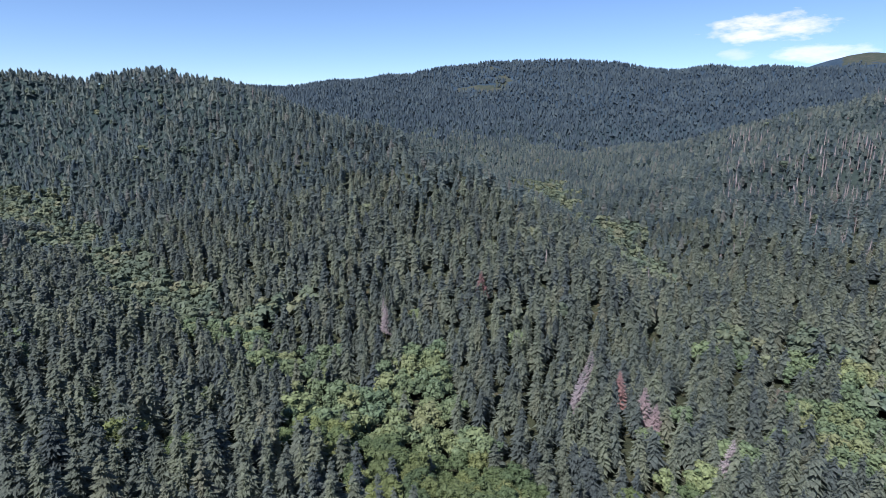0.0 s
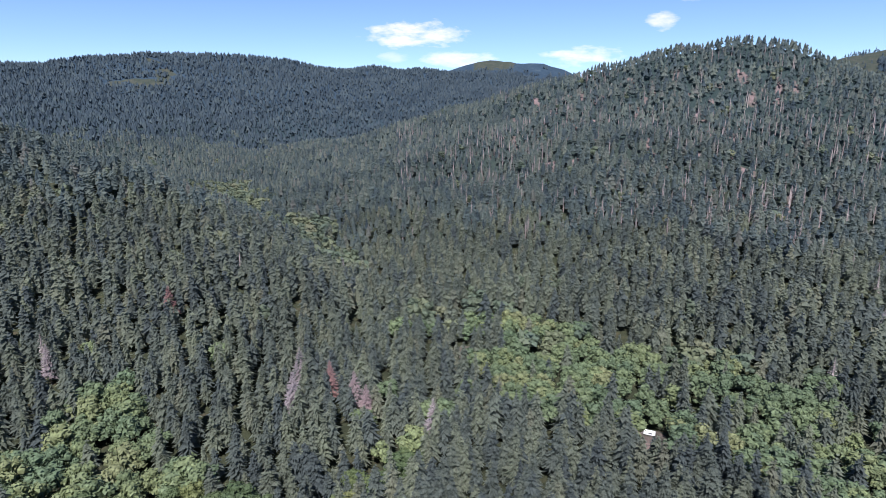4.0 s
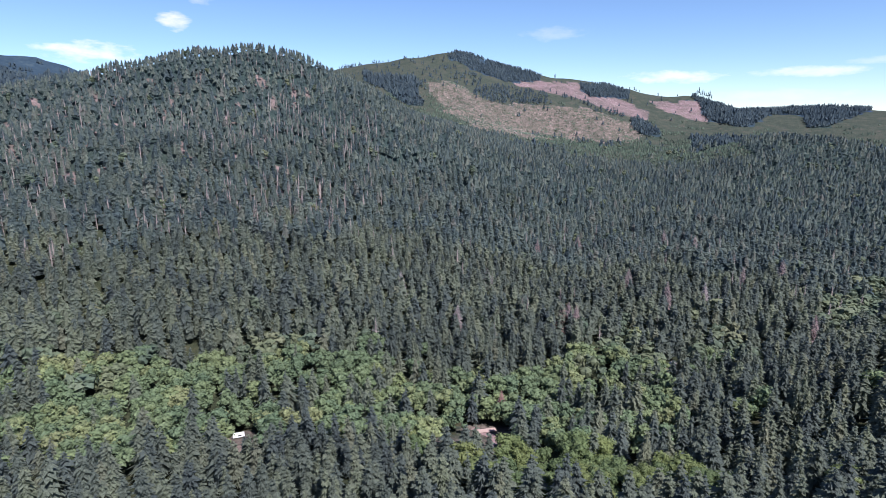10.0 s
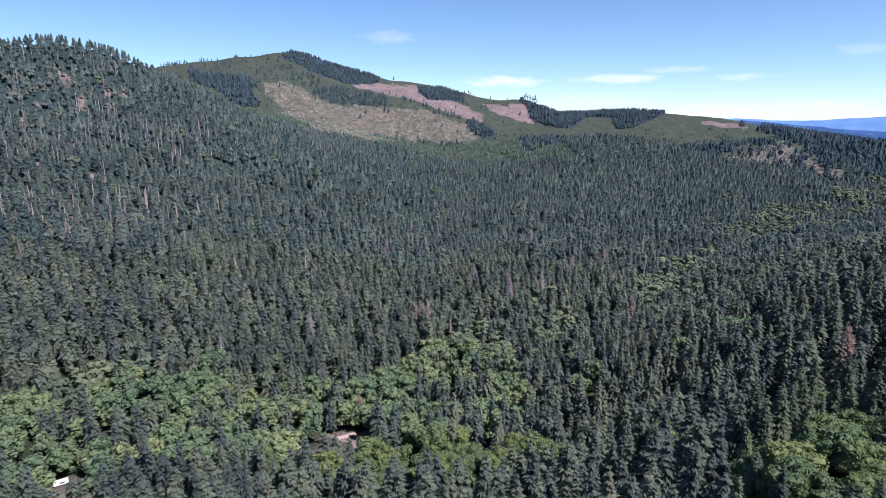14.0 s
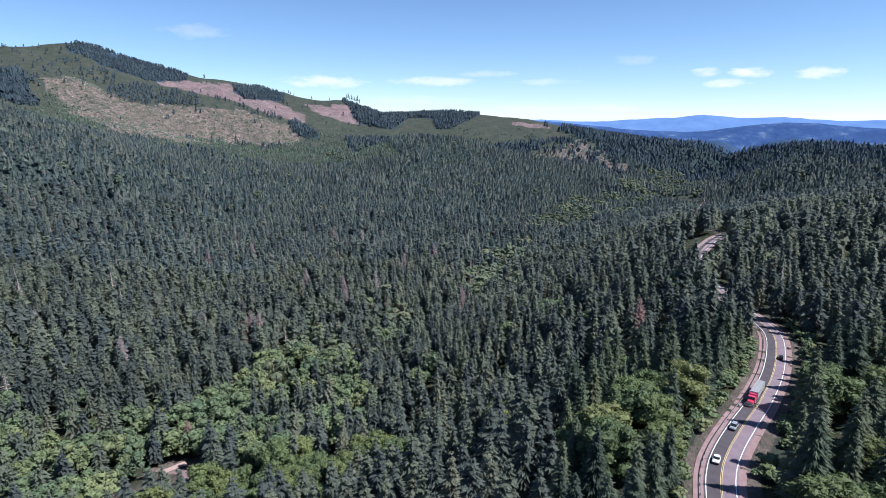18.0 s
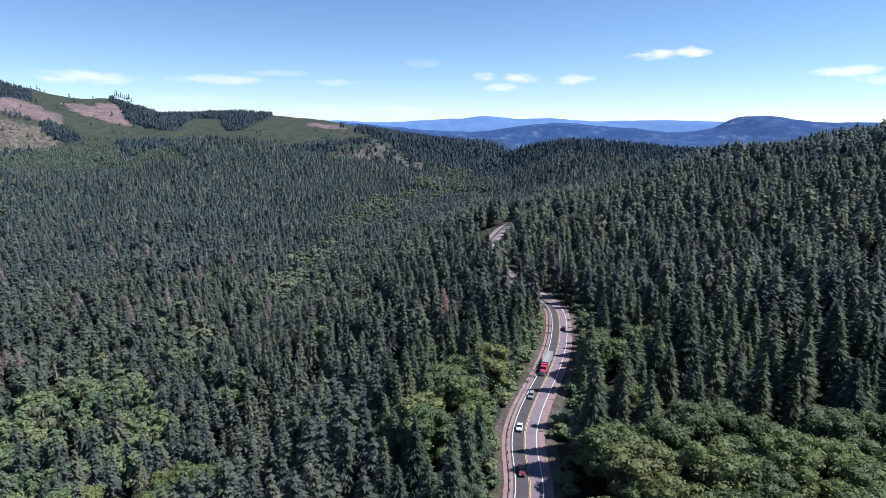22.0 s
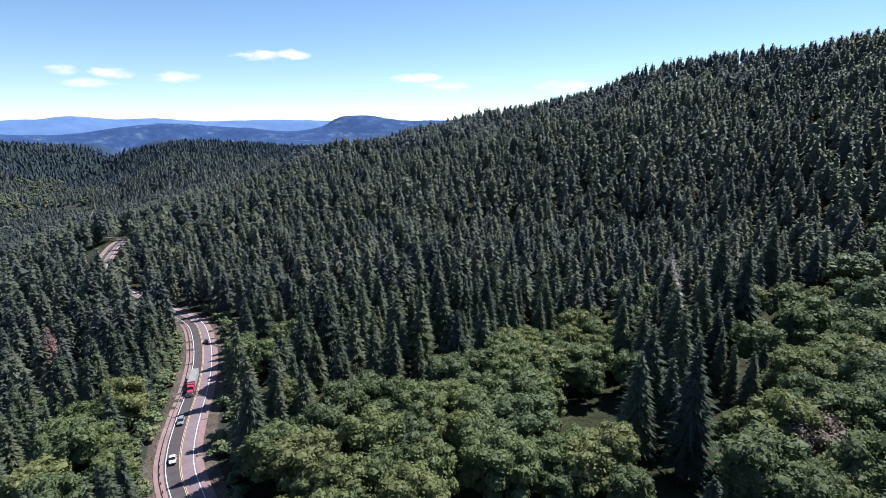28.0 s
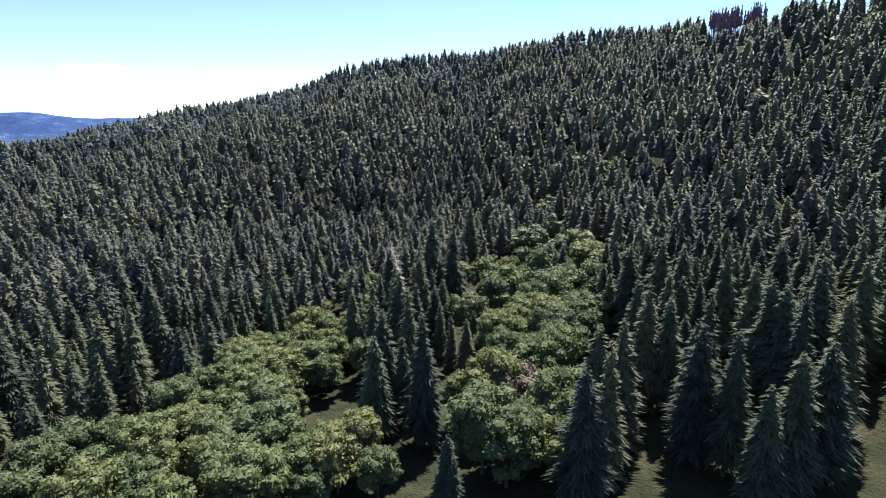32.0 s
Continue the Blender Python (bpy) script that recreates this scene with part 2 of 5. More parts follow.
mat_white = asphalt("white_road_paint", (0.62, 0.62, 0.60), (0.78, 0.78, 0.76))
mat_yellow = asphalt("yellow_road_paint", (0.52, 0.38, 0.16), (0.62, 0.47, 0.22))

# ---- the lie of the land: crests, streams and the highway as (bearing, distance, height) from the lookout ----
def at(bearing, dist):
    a = np.radians(bearing)
    return np.stack([np.sin(a) * dist, np.cos(a) * dist], -1)


def bearing(x, y):
    return (np.degrees(np.arctan2(x, y)) + 60) % 360 - 60


CREEK = [(-26, 2050, 150), (-16, 1800, 120), (-8, 1660, 92), (0, 1690, 76), (6, 1580, 58), (9.1, 1365, 45), (10.9, 1080, 36), (12.6, 912, 30), (16.6, 800, 24), (20, 700, 18), (22.5, 625, 14),
         (30, 470, 10), (36, 390, 8), (45, 395, 5), (55, 385, 3), (66, 355, 2), (78, 332, 1), (90, 370, 0), (98, 430, 0), (106, 520, -2), (112, 650, -3), (115, 880, -6),
         (120.5, 1150, -10), (126, 1550, -14), (130, 1900, -18), (135, 3200, -22)]
BROOK = [(-45, 1500, 60), (-37, 1100, 42), (-33, 800, 34), (-28.5, 590, 28), (-21, 470, 22), (-9, 335, 16), (-1.5, 262, 13), (7.5, 232, 12),
         (17, 240, 11), (28, 300, 9), (36, 385, 8)]
ROAD = [(262, 620, 118), (272, 300, 116), (285, 150, 114), (310, 60, 112), (40, 32, 111), (105, 48, 110.5), (130, 78, 110), (135.6, 104, 109.8), (136.7, 126, 109.5), (135.9, 149, 109),
        (136.2, 165, 108), (137.2, 185, 107), (138.3, 210, 105), (139.0, 242, 103), (139.0, 274, 101), (138.6, 298, 99.5), (137.5, 319, 98), (135, 355, 96), (132.6, 410, 94),
        (131.6, 470, 92.5), (131.9, 508, 92), (132.8, 560, 91.5), (133.6, 600, 90), (133.4, 700, 74), (131.6, 880, 48), (131.5, 1300, 12), (133, 2000, -5)]
RIDGES = [
    [(-60, 1900, 286), (-36.6, 1500, 293), (-31.5, 1450, 272), (-25.4, 1300, 287), (-21.5, 1250, 261), (-16, 1150, 234), (-11, 1050, 188), (-5.8, 960, 162), (-0.4, 860, 130), (2.9, 790, 110),
     (5.2, 740, 92), (8.1, 690, 80), (10.9, 640, 66), (13.8, 590, 56), (16.7, 530, 46), (20, 460, 32)],
    [(10.8, 1430, 58), (13.5, 1460, 70), (16.2, 1480, 84), (21.4, 1480, 118), (26.3, 1480, 155), (30.7, 1490, 200), (34.8, 1500, 236), (41, 1500, 270), (46, 1500, 312), (52, 1500, 342), (58, 1500, 361),
     (61, 1510, 344), (64, 1540, 306), (68, 1580, 258), (72.5, 1620, 200), (76.4, 1640, 154), (82, 1650, 97), (87.2, 1600, 60)],
    [(-30, 2700, 290), (-16, 3000, 330), (-12, 3100, 356), (-5, 3200, 400), (3.6, 3300, 478), (9.7, 3350, 500), (16.3, 3300, 486), (20, 3250, 426), (24, 3300, 445), (30, 3350, 434), (34, 3300, 410), (40, 3200, 330)],
    [(15.3, 3280, 470), (10.6, 2900, 322), (5.2, 2500, 214), (-0.4, 2250, 178), (-5.8, 2050, 150)], [(-14, 2900, 300), (-16, 2400, 225), (-14, 2050, 165)],
    [(24, 3250, 425), (23, 2800, 275), (21, 2400, 150)],
    [(31, 4300, 500), (34.7, 4200, 582), (37, 4100, 548), (40.5, 3950, 492), (43, 3900, 430)],
    [(60, 3000, 370), (64, 3000, 412), (70, 3150, 470), (75, 3200, 552), (79, 3220, 502), (83, 3200, 429), (87.7, 3150, 374), (91.5, 3100, 306), (95, 3050, 278), (97.6, 3000, 268), (99.5, 2950, 215)],
    [(68, 2650, 348), (72.6, 2600, 354), (78, 2600, 318), (84, 2600, 272), (89, 2550, 208), (93, 2500, 153)],
    [(101, 3050, 205), (103.6, 3200, 222), (107, 3200, 230), (109.5, 3150, 222), (112, 3100, 206), (114.3, 2950, 196), (117.5, 2750, 160), (121.7, 2600, 124), (125.3, 2500, 114), (127.8, 2450, 98), (132.4, 2450, 102),
     (136.7, 2450, 100), (140, 2450, 106), (143.2, 2450, 86), (147, 2500, 70)],
    [(100.5, 1960, 100), (102, 1950, 124), (104.4, 1900, 134), (109.4, 1850, 110), (114.9, 1800, 80), (120.3, 1740, 62), (123.5, 1680, 34), (127.1, 1600, 6)],
    [(117.1, 2380, 104), (121.8, 2260, 78), (126, 2060, 32), (128, 1950, 4)],
    [(132.6, 1480, -4), (133.9, 1480, 48), (136.1, 1470, 80), (139.5, 1430, 104), (142.2, 1400, 112), (145, 1400, 98), (149, 1420, 84), (153, 1500, 70)],
    [(136, 620, 96), (140, 700, 100), (145, 800, 112), (150.2, 850, 132), (155, 900, 150), (159.6, 950, 163), (163.8, 980, 177), (170, 980, 201), (175, 960, 216), (180, 940, 227), (184.8, 900, 244), (189.2, 880, 254),
     (195.5, 850, 266), (200, 800, 276), (206, 760, 283), (211, 740, 268), (216, 700, 266), (221, 640, 282), (227, 600, 284), (240, 620, 275), (255, 720, 250), (275, 950, 240), (295, 1400, 245), (300, 1900, 260)],
    [(106, 4500, 190), (112, 4500, 200), (116.6, 4500, 195), (120.8, 4500, 182), (124, 4500, 186), (128.4, 4520, 208), (131.7, 4550, 224), (134, 4550, 204), (136.6, 4550, 222), (139.4, 4550, 192), (145, 4550, 198), (152, 4500, 192), (160, 4400, 185), (168, 4400, 185)],
    [(148, 3750, 110), (151.4, 3720, 140), (152.3, 3700, 165), (152.8, 3700, 230), (153.4, 3700, 236), (155, 3700, 234), (156.6, 3700, 232), (158, 3710, 208), (160, 3720, 190), (166, 3750, 185)],
    [(116, 3700, 175), (120.8, 3650, 158), (125, 3600, 134), (129.4, 3600, 124), (133.9, 3600, 156), (138.3, 3620, 186), (142.7, 3600, 168), (146, 3600, 160)],
    [(128, 2950, 96), (134, 2980, 104), (139, 3000, 118), (144, 2950, 92), (150, 2950, 60)],
]
FLATS = [
    [(80, 500, 2), (85, 900, 0), (92, 1400, 4)], [(100, 700, -2), (103, 1300, 2)],
    [(84, 1850, 62), (90, 1850, 55), (97, 1800, 55)], [(82, 2350, 132), (90, 2350, 110), (96, 2300, 95)],
    [(40, 2200, 150), (55, 2150, 170), (68, 2100, 150)], [(12, 1700, 52), (14, 2050, 66), (18, 2250, 90), (26, 2250, 110), (34, 2200, 140)], [(158, 250, 101), (172, 230, 104), (190, 230, 108), (210, 230, 112)],
    [(160, 420, 100), (175, 430, 104), (190, 400, 112), (205, 360, 120)], [(85, 235, 26), (100, 240, 36), (110, 290, 32), (118, 260, 60)],
    [(150, 2000, 20), (160, 3000, 40), (175, 3000, 80)], [(200, 2000, 140), (240, 2500, 150), (290, 3000, 160)], [(180, 40, 112), (200, 130, 110), (160, 140, 110)],
    [(101, 2350, 96), (105, 2300, 72), (110, 2250, 56), (115, 2150, 40), (120, 2000, 14), (124, 1880, -4)], [(126, 1450, -12), (130, 1450, -14)], [(134, 1850, -8), (140, 1850, 0), (147, 1900, 10)],
    [(118, 4100, 60), (130, 4050, 50), (145, 4100, 60), (160, 4050, 70)], [(118, 3150, 90), (126, 3250, 70), (136, 3280, 70), (147, 3350, 70), (156, 3350, 80)], [(130, 2700, 60), (140, 2720, 60), (150, 2700, 30)],
]


def line(nodes, step=4.0):
    """Points along a smooth line through the nodes: x, y, z."""
    n = np.array(nodes, float)
    p = np.concatenate([at(n[:, 0], n[:, 1]), n[:, 2:]], 1)
    q = np.concatenate([2 * p[:1] - p[1:2], p, 2 * p[-1:] - p[-2:-1]])
    out = []
    for i in range(len(p) - 1):
        a, b_, c, d = q[i:i + 4]
        k = max(2, int(np.linalg.norm(c - b_) / step))
        t = (np.arange(k) / k)[:, None]
        out.append(0.5 * (2 * b_ + (c - a) * t + (2 * a - 5 * b_ + 4 * c - d) * t ** 2 + (3 * b_ - a - 3 * c + d) * t ** 3))
    out.append(p[-1:])
    return np.concatenate(out)


R0, R1, NA, NR = 24.0, 4900.0, 576, 352
LOG = math.log(R1 / R0)
rng = np.random.default_rng(7)


def lattice(x, y, seed):
    """Smooth value noise from -1 to 1."""
    table = np.random.default_rng(seed).uniform(-1, 1, (64, 64))
    xi, yi = np.floor(x).astype(int), np.floor(y).astype(int)
    fx, fy = x - xi, y - yi
    fx, fy = fx * fx * (3 - 2 * fx), fy * fy * (3 - 2 * fy)
    g00, g10 = table[xi % 64, yi % 64], table[(xi + 1) % 64, yi % 64]
    g01, g11 = table[xi % 64, (yi + 1) % 64], table[(xi + 1) % 64, (yi + 1) % 64]
    return (g00 * (1 - fx) + g10 * fx) * (1 - fy) + (g01 * (1 - fx) + g11 * fx) * fy


def fbm(x, y, size, seed, octaves=4):
    return sum(lattice(x / size * 2 ** k + 17.3 * k, y / size * 2 ** k + 5.1 * k, seed + k) * 0.5 ** k for k in range(octaves))


road_line = line(ROAD, 2.0)
creek_line, brook_line = line(CREEK, 8.0), line(BROOK, 8.0)


def relax():
    """Heights between the known lines, as a stretched skin."""
    pts = [line(f, 6.0) for f in RIDGES + FLATS] + [creek_line, brook_line]
    d = road_line[1:, :2] - road_line[:-1, :2]
    nrm = np.stack([-d[:, 1], d[:, 0]], 1) / np.linalg.norm(d, axis=1)[:, None]
    for off in (-9, -6, -3, 0, 3, 6, 9):
        pts.append(np.concatenate([road_line[:-1, :2] + nrm * off, road_line[:-1, 2:]], 1))
    p = np.concatenate(pts)
    r = np.hypot(p[:, 0], p[:, 1]).clip(R0 * 1.01, R1 * 0.999)
    u, v = np.log(r / R0) / LOG, (np.arctan2(p[:, 0], p[:, 1]) / (2 * math.pi)) % 1
    z = None
    for f in (16, 8, 4, 2, 1):
        na, nr = NA // f, NR // f
        i, j = np.minimum((u * nr).astype(int), nr - 1), (v * na).astype(int) % na
        s, c = np.zeros((nr, na)), np.zeros((nr, na))
        np.add.at(s, (i, j), p[:, 2])
        np.add.at(c, (i, j), 1)
        fixed = c > 0
        val = np.where(fixed, s / np.maximum(c, 1), 0)
        val[-1], fixed[-1] = 90.0, True
        z = np.full((nr, na), 100.0) if z is None else np.repeat(np.repeat(z, 2, 0), 2, 1)
        k = (2 * math.pi / na) ** 2 / (LOG / nr) ** 2
        for _ in range(240 if f > 1 else 160):
            z = np.where(fixed, val, z)
            up, dn = np.vstack([z[:1], z[:-1]]), np.vstack([z[1:], z[-1:]])
            z = (k * (up + dn) + np.roll(z, 1, 1) + np.roll(z, -1, 1)) / (2 + 2 * k)
        z = np.where(fixed, val, z)
    for _ in range(3):
        up, dn = np.vstack([z[:1], z[:-1]]), np.vstack([z[1:], z[-1:]])
        z = 0.5 * z + 0.125 * (up + dn + np.roll(z, 1, 1) + np.roll(z, -1, 1))
    return z


def near_line(x, y, ln):
    """Distance to a line, and its height there."""
    best, hz = np.full(x.shape, 1e9), np.zeros(x.shape)
    for q in ln[::3]:
        dd = (x - q[0]) ** 2 + (y - q[1]) ** 2
        m = dd < best
        best, hz = np.where(m, dd, best), np.where(m, q[2], hz)
    return np.sqrt(best), hz


def soft_np(v, lo, hi):
    return np.clip((v - lo) / (hi - lo), 0, 1)


rad = R0 * np.exp(LOG * (np.arange(NR) + 0.5) / NR)
ang = 2 * math.pi * (np.arange(NA) + 0.5) / NA
GX, GY = rad[:, None] * np.sin(ang)[None], rad[:, None] * np.cos(ang)[None]
GZ = relax()
rough_amp = np.clip((rad[:, None] - 300) / 2200, 0, 1)
rough_amp = rough_amp * np.where((bearing(GX, GY) > 100) & (bearing(GX, GY) < 170), 0.35, 1.0)
GZ = GZ + rough_amp * (22 * fbm(GX, GY, 420, 3) - 8 * np.abs(fbm(GX, GY, 260, 9)))
mid_amp = np.clip((rad[:, None] - 480) / 400, 0, 1) * np.clip((2300 - rad[:, None]) / 600, 0, 1) * soft_np(GZ, 15, 90)
GZ = GZ + mid_amp * (15 * fbm(GX, GY, 190, 31, 3) - 9 * np.abs(fbm(GX, GY, 130, 35, 2)))
near_amp = np.clip((rad[:, None] - 120) / 200, 0, 1)
GZ = GZ + near_amp * 2.5 * fbm(GX, GY, 45, 21)
rd = np.full(GX.shape, 999.0)
band = rad < 1400
rd[band], rz = near_line(GX[band], GY[band], road_line)
w = np.clip((rd[band] - 9.5) / 10, 0, 1)
GZ[band] = rz * (1 - w) + GZ[band] * w - (1 - w) * 0.12


def height(x, y):
    r = np.hypot(x, y)
    u = np.clip(np.log(np.maximum(r, R0) / R0) / LOG * NR - 0.5, 0, NR - 1.001)
    v = (np.arctan2(x, y) / (2 * math.pi)) % 1 * NA - 0.5
    i, j = np.floor(u).astype(int), np.floor(v).astype(int)
    a, b_ = u - i, v - j
    j0, j1 = j % NA, (j + 1) % NA
    return (GZ[i, j0] * (1 - b_) + GZ[i, j1] * b_) * (1 - a) + (GZ[i + 1, j0] * (1 - b_) + GZ[i + 1, j1] * b_) * a


# how high the ground and its trees nearer the lookout stand, as a slope of sight
SIGHT = np.maximum.accumulate((GZ + 19 - 200) / rad[:, None], 0)


def hidden(x, y, tall=42.0):
    """Whether a tree stands wholly behind the land in front of it."""
    r = np.hypot(x, y)
    i = np.clip(np.log(np.maximum(r * 0.95, R0) / R0) / LOG * NR - 0.5, 0, NR - 1).astype(int)
    j = ((np.arctan2(x, y) / (2 * math.pi)) % 1 * NA).astype(int) % NA
    return (r > 330) & ((height(x, y) + tall - 200) / np.maximum(r, 1) < SIGHT[i, j])


def soft(x, lo, hi):
    t = np.clip((x - lo) / (hi - lo), 0, 1)
    return t * t * (3 - 2 * t)


# logged fields and stands on the far slopes: corners as (bearing, angle of sight)
FRONT_CUT = [(71.9, 2.85), (74.8, 3.28), (76.9, 2.5), (80, 1.06), (83.8, 0.9), (87.7, 0.23), (91, -0.7), (93.2, -1.8), (92.1, -2.5), (86.6, -2.5), (78.8, -1.7), (74.6, 0.3)]
UPPER_CUT = [(76.5, 4.9), (78, 4.6), (79.6, 3.4), (84.4, 2.9), (87.4, 2.62), (88.2, 1.72), (90.4, 1.55), (93.4, 0.2), (93.5, -0.6), (90.4, 0.2), (84.4, 2.1), (81.2, 2.8)]
EAST_CUT = [(93.5, 1.1), (95.5, 0.95), (97.2, 1.12), (98.5, 0.34), (99.3, -0.6), (97.3, -0.5), (95.3, -0.14)]
LANDING = [(113.5, -0.4), (117.6, -0.9), (117.4, -1.2), (113.7, -0.8)]
SLASH = [(116.6, -3.9), (117.4, -2.9), (119.3, -2.25), (121.5, -2.7), (123.2, -3.9), (125.4, -4.5), (124.9, -5.3), (121.5, -4.6), (118.7, -4.3)]
PLANTATION = [(86, -2.6), (93.1, -2.04), (96.7, -2.1), (98.2, -3.6), (101.5, -2.5), (103.4, -4.5), (101.2, -6), (99, -5), (94.8, -5), (86, -4.4)]
STANDS = [([(74.8, 5.3), (75.7, 5.8), (77.3, 5.8), (79.9, 4.5), (83.4, 3.5), (83.6, 3.05), (80.6, 2.95), (79, 3.46), (76.9, 4.3)], 1.0), ([(87.4, 2.65), (89.3, 2.6), (91.6, 2), (91.9, 1.4), (90.4, 1.45), (88.2, 1.46)], 1.0),
          ([(66.8, 3.9), (68.7, 3.46), (71.7, 3.5), (71.9, 2.3), (72.3, 0.7), (71, 0.8), (69.6, 2), (67.2, 2.95)], 0.8), ([(77.9, 2.6), (82.2, 1.95), (84.4, 1.74), (84.7, 0.83), (79.5, 1), (77.4, 1.74)], 0.42),
          ([(92, -0.6), (92.7, -0.5), (94.6, -1.5), (94.7, -2.3), (93.1, -1.95), (92.1, -1.25)], 1.0), ([(97.2, -2.1), (101.6, -2.2), (101.5, -2.5), (98.2, -3.5)], 1.0),
          ([(97.2, 1.5), (100.9, 0.1), (102.7, 0.2), (107.6, 0.4), (110.5, 0.1), (109.6, -0.22), (107.5, -1.22), (106.3, -1.23), (105.8, -0.2), (103.5, -0.2), (101.8, -1.24), (100.7, -1.1), (98.6, -0.55)], 1.0)]


def inside(u, v, spots):
    """Whether points lie within a closed outline."""
    hit = np.zeros(u.shape, bool)
    for (u0, v0), (u1, v1) in zip(spots, spots[1:] + spots[:1]):
        if v0 != v1:
            hit ^= ((v0 > v) != (v1 > v)) & (u < u0 + (v - v0) * (u1 - u0) / (v1 - v0))
    return hit


def zones(x, y):
    """Bare logged ground, how pink it is, young regrowth, standing timber among them: 0 to 1 each."""
    r, a = np.hypot(x, y), bearing(x, y)
    n = fbm(x, y, 240, 40)
    m = fbm(x, y, 90, 44)
    aa, rr = a + 1.1 * n + 0.5 * m, r + 55 * n + 30 * m

    def patch(a0, a1, r0, r1, ea=0.5, er=25):
        return soft(aa, a0 - ea, a0 + ea) * (1 - soft(aa, a1 - ea, a1 + ea)) * soft(rr, r0 - er, r0 + er) * (1 - soft(rr, r1 - er, r1 + er))

    e = np.degrees(np.arctan2(height(x, y) - 200, r))
    far_side = r > 1700

    def field(spots, wa=0.45, we=0.10):
        return inside(a + wa * n + 0.5 * wa * m, e + we * m, spots) & far_side

    front = field(FRONT_CUT, 0.7, 0.2)
    pink = field(UPPER_CUT) | field(EAST_CUT) | field(LANDING, 0.2, 0.04)
    timber = np.zeros(x.shape)
    for spots, share in STANDS:
        timber = np.maximum(timber, share * field(spots, 0.25, 0.06))
    rough = field(SLASH, 0.8, 0.3)
    bare = np.maximum((front | pink) * 1.0, 0.55 * rough) * (timber < 0.5)
    green = np.maximum(soft(a, 61, 63) * (1 - soft(aa, 98, 99)) * soft(rr, 1900, 1960) * (1 - soft(r, 3300, 3400)), soft(a, 97, 99) * (1 - soft(aa, 118, 120)) * soft(rr, 2330, 2420) * (1 - soft(rr, 3150, 3200)))
    green = np.maximum(green, soft(a, 33.4, 33.8) * (1 - soft(a, 37.0, 38.0)) * soft(r, 3750, 3800) * (m > -0.35))
    green = np.maximum(green, field(PLANTATION) & (r < 2400))
    green = np.maximum(green, patch(117, 123, 2200, 2430) * (m > -0.2))
    green = np.maximum(green, 0.8 * (soft(a, -8, 6) * (1 - soft(a, 6, 8)) * soft(r, 2700, 2900) * (m + n > 0.95)))
    green = green * (timber < 0.5)
    return bare, np.maximum(pink, 0.35 * rough), green * (1 - bare), timber


def scar(x, y):
    """Rocky streaks down the steep face of the hill."""
    r, a = np.hypot(x, y), bearing(x, y)
    inside = soft(a, 28, 38) * (1 - soft(a, 58, 70)) * soft(r, 740, 860) * (1 - soft(r, 1390, 1480))
    return inside * soft(fbm(a * 40, r * 0.20, 11, 72, 3), 0.42, 0.56)


# openings in the forest: bearing, distance, radius
CLEARINGS = [(79.3, 322, 16.5), (79.4, 310, 16.5), (79.6, 298, 15.3), (79.6, 286, 14.2), (79.6, 275, 11.8), (75, 306, 10.6), (75, 294, 10.6), (75, 282, 9.4), (52.6, 332, 9.4), (52.6, 320, 9.4), (52.6, 309, 8.3), (52.6, 298, 8.3),
             (52.6, 288, 5.9), (97.9, 464, 7.1), (97.9, 453, 7.1), (97.9, 442, 7.1), (97.9, 431, 7.1), (97.9, 420, 5.9), (131.2, 1290, 34), (130.8, 1370, 42), (130.4, 1450, 45), (130.1, 1540, 45), (129.8, 1640, 42), (127.5, 1560, 40),
             (127.2, 1650, 40), (215.5, 620, 20), (216, 655, 28), (216.5, 700, 28), (217.5, 640, 24), (218.6, 640, 20), (218.5, 690, 26), (216.5, 740, 24), (32.9, 440, 7.1), (33, 430, 7.1), (33, 420, 5.9), (33, 410, 5.9)]


def blobs(x, y, spots):
    best = np.full(x.shape, 99.0)
    for a, d, rad_ in spots:
        c = at(a, d)
        best = np.minimum(best, np.hypot(x - c[0], y - c[1]) / rad_)
    return best


bare, pink, green, timber = zones(GX, GY)
rock = scar(GX, GY)


def tri_mesh(name, verts, faces, mat, smooth=False):
    """A mesh from arrays of corners and three- or four-sided faces."""
    me = bpy.data.meshes.new(name)
    k = faces.shape[1]
    me.vertices.add(len(verts))
    me.vertices.foreach_set("co", np.ascontiguousarray(verts, dtype=np.float32).ravel())
    me.loops.add(faces.size)
    me.loops.foreach_set("vertex_index", np.ascontiguousarray(faces, dtype=np.int32).ravel())
    me.polygons.add(len(faces))
    me.polygons.foreach_set("loop_start", np.arange(0, faces.size, k, dtype=np.int32))
    me.polygons.foreach_set("use_smooth", np.full(len(faces), smooth))
    me.update(calc_edges=True)
    me.materials.append(mat)
    return me


verts = np.concatenate([np.stack([GX, GY, GZ], -1).reshape(-1, 3), [[0, 0, GZ[0].mean()]]])
i, j = np.meshgrid(np.arange(NR - 1), np.arange(NA), indexing="ij")
j1 = (j + 1) % NA
quads = np.stack([i * NA + j, i * NA + j1, (i + 1) * NA + j1, (i + 1) * NA + j], -1).reshape(-1, 4)[:, ::-1]
hub = np.stack([np.full(NA, NR * NA), np.full(NA, NR * NA), np.arange(NA), (np.arange(NA) + 1) % NA], -1)[:, 1:]
gm = tri_mesh("ground", verts, np.concatenate([quads[:, [0, 1, 2]], quads[:, [0, 2, 3]], hub[:, ::-1]]), mat_ground, True)
cov = gm.attributes.new("cover", "FLOAT_COLOR", "POINT")
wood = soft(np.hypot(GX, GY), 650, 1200)
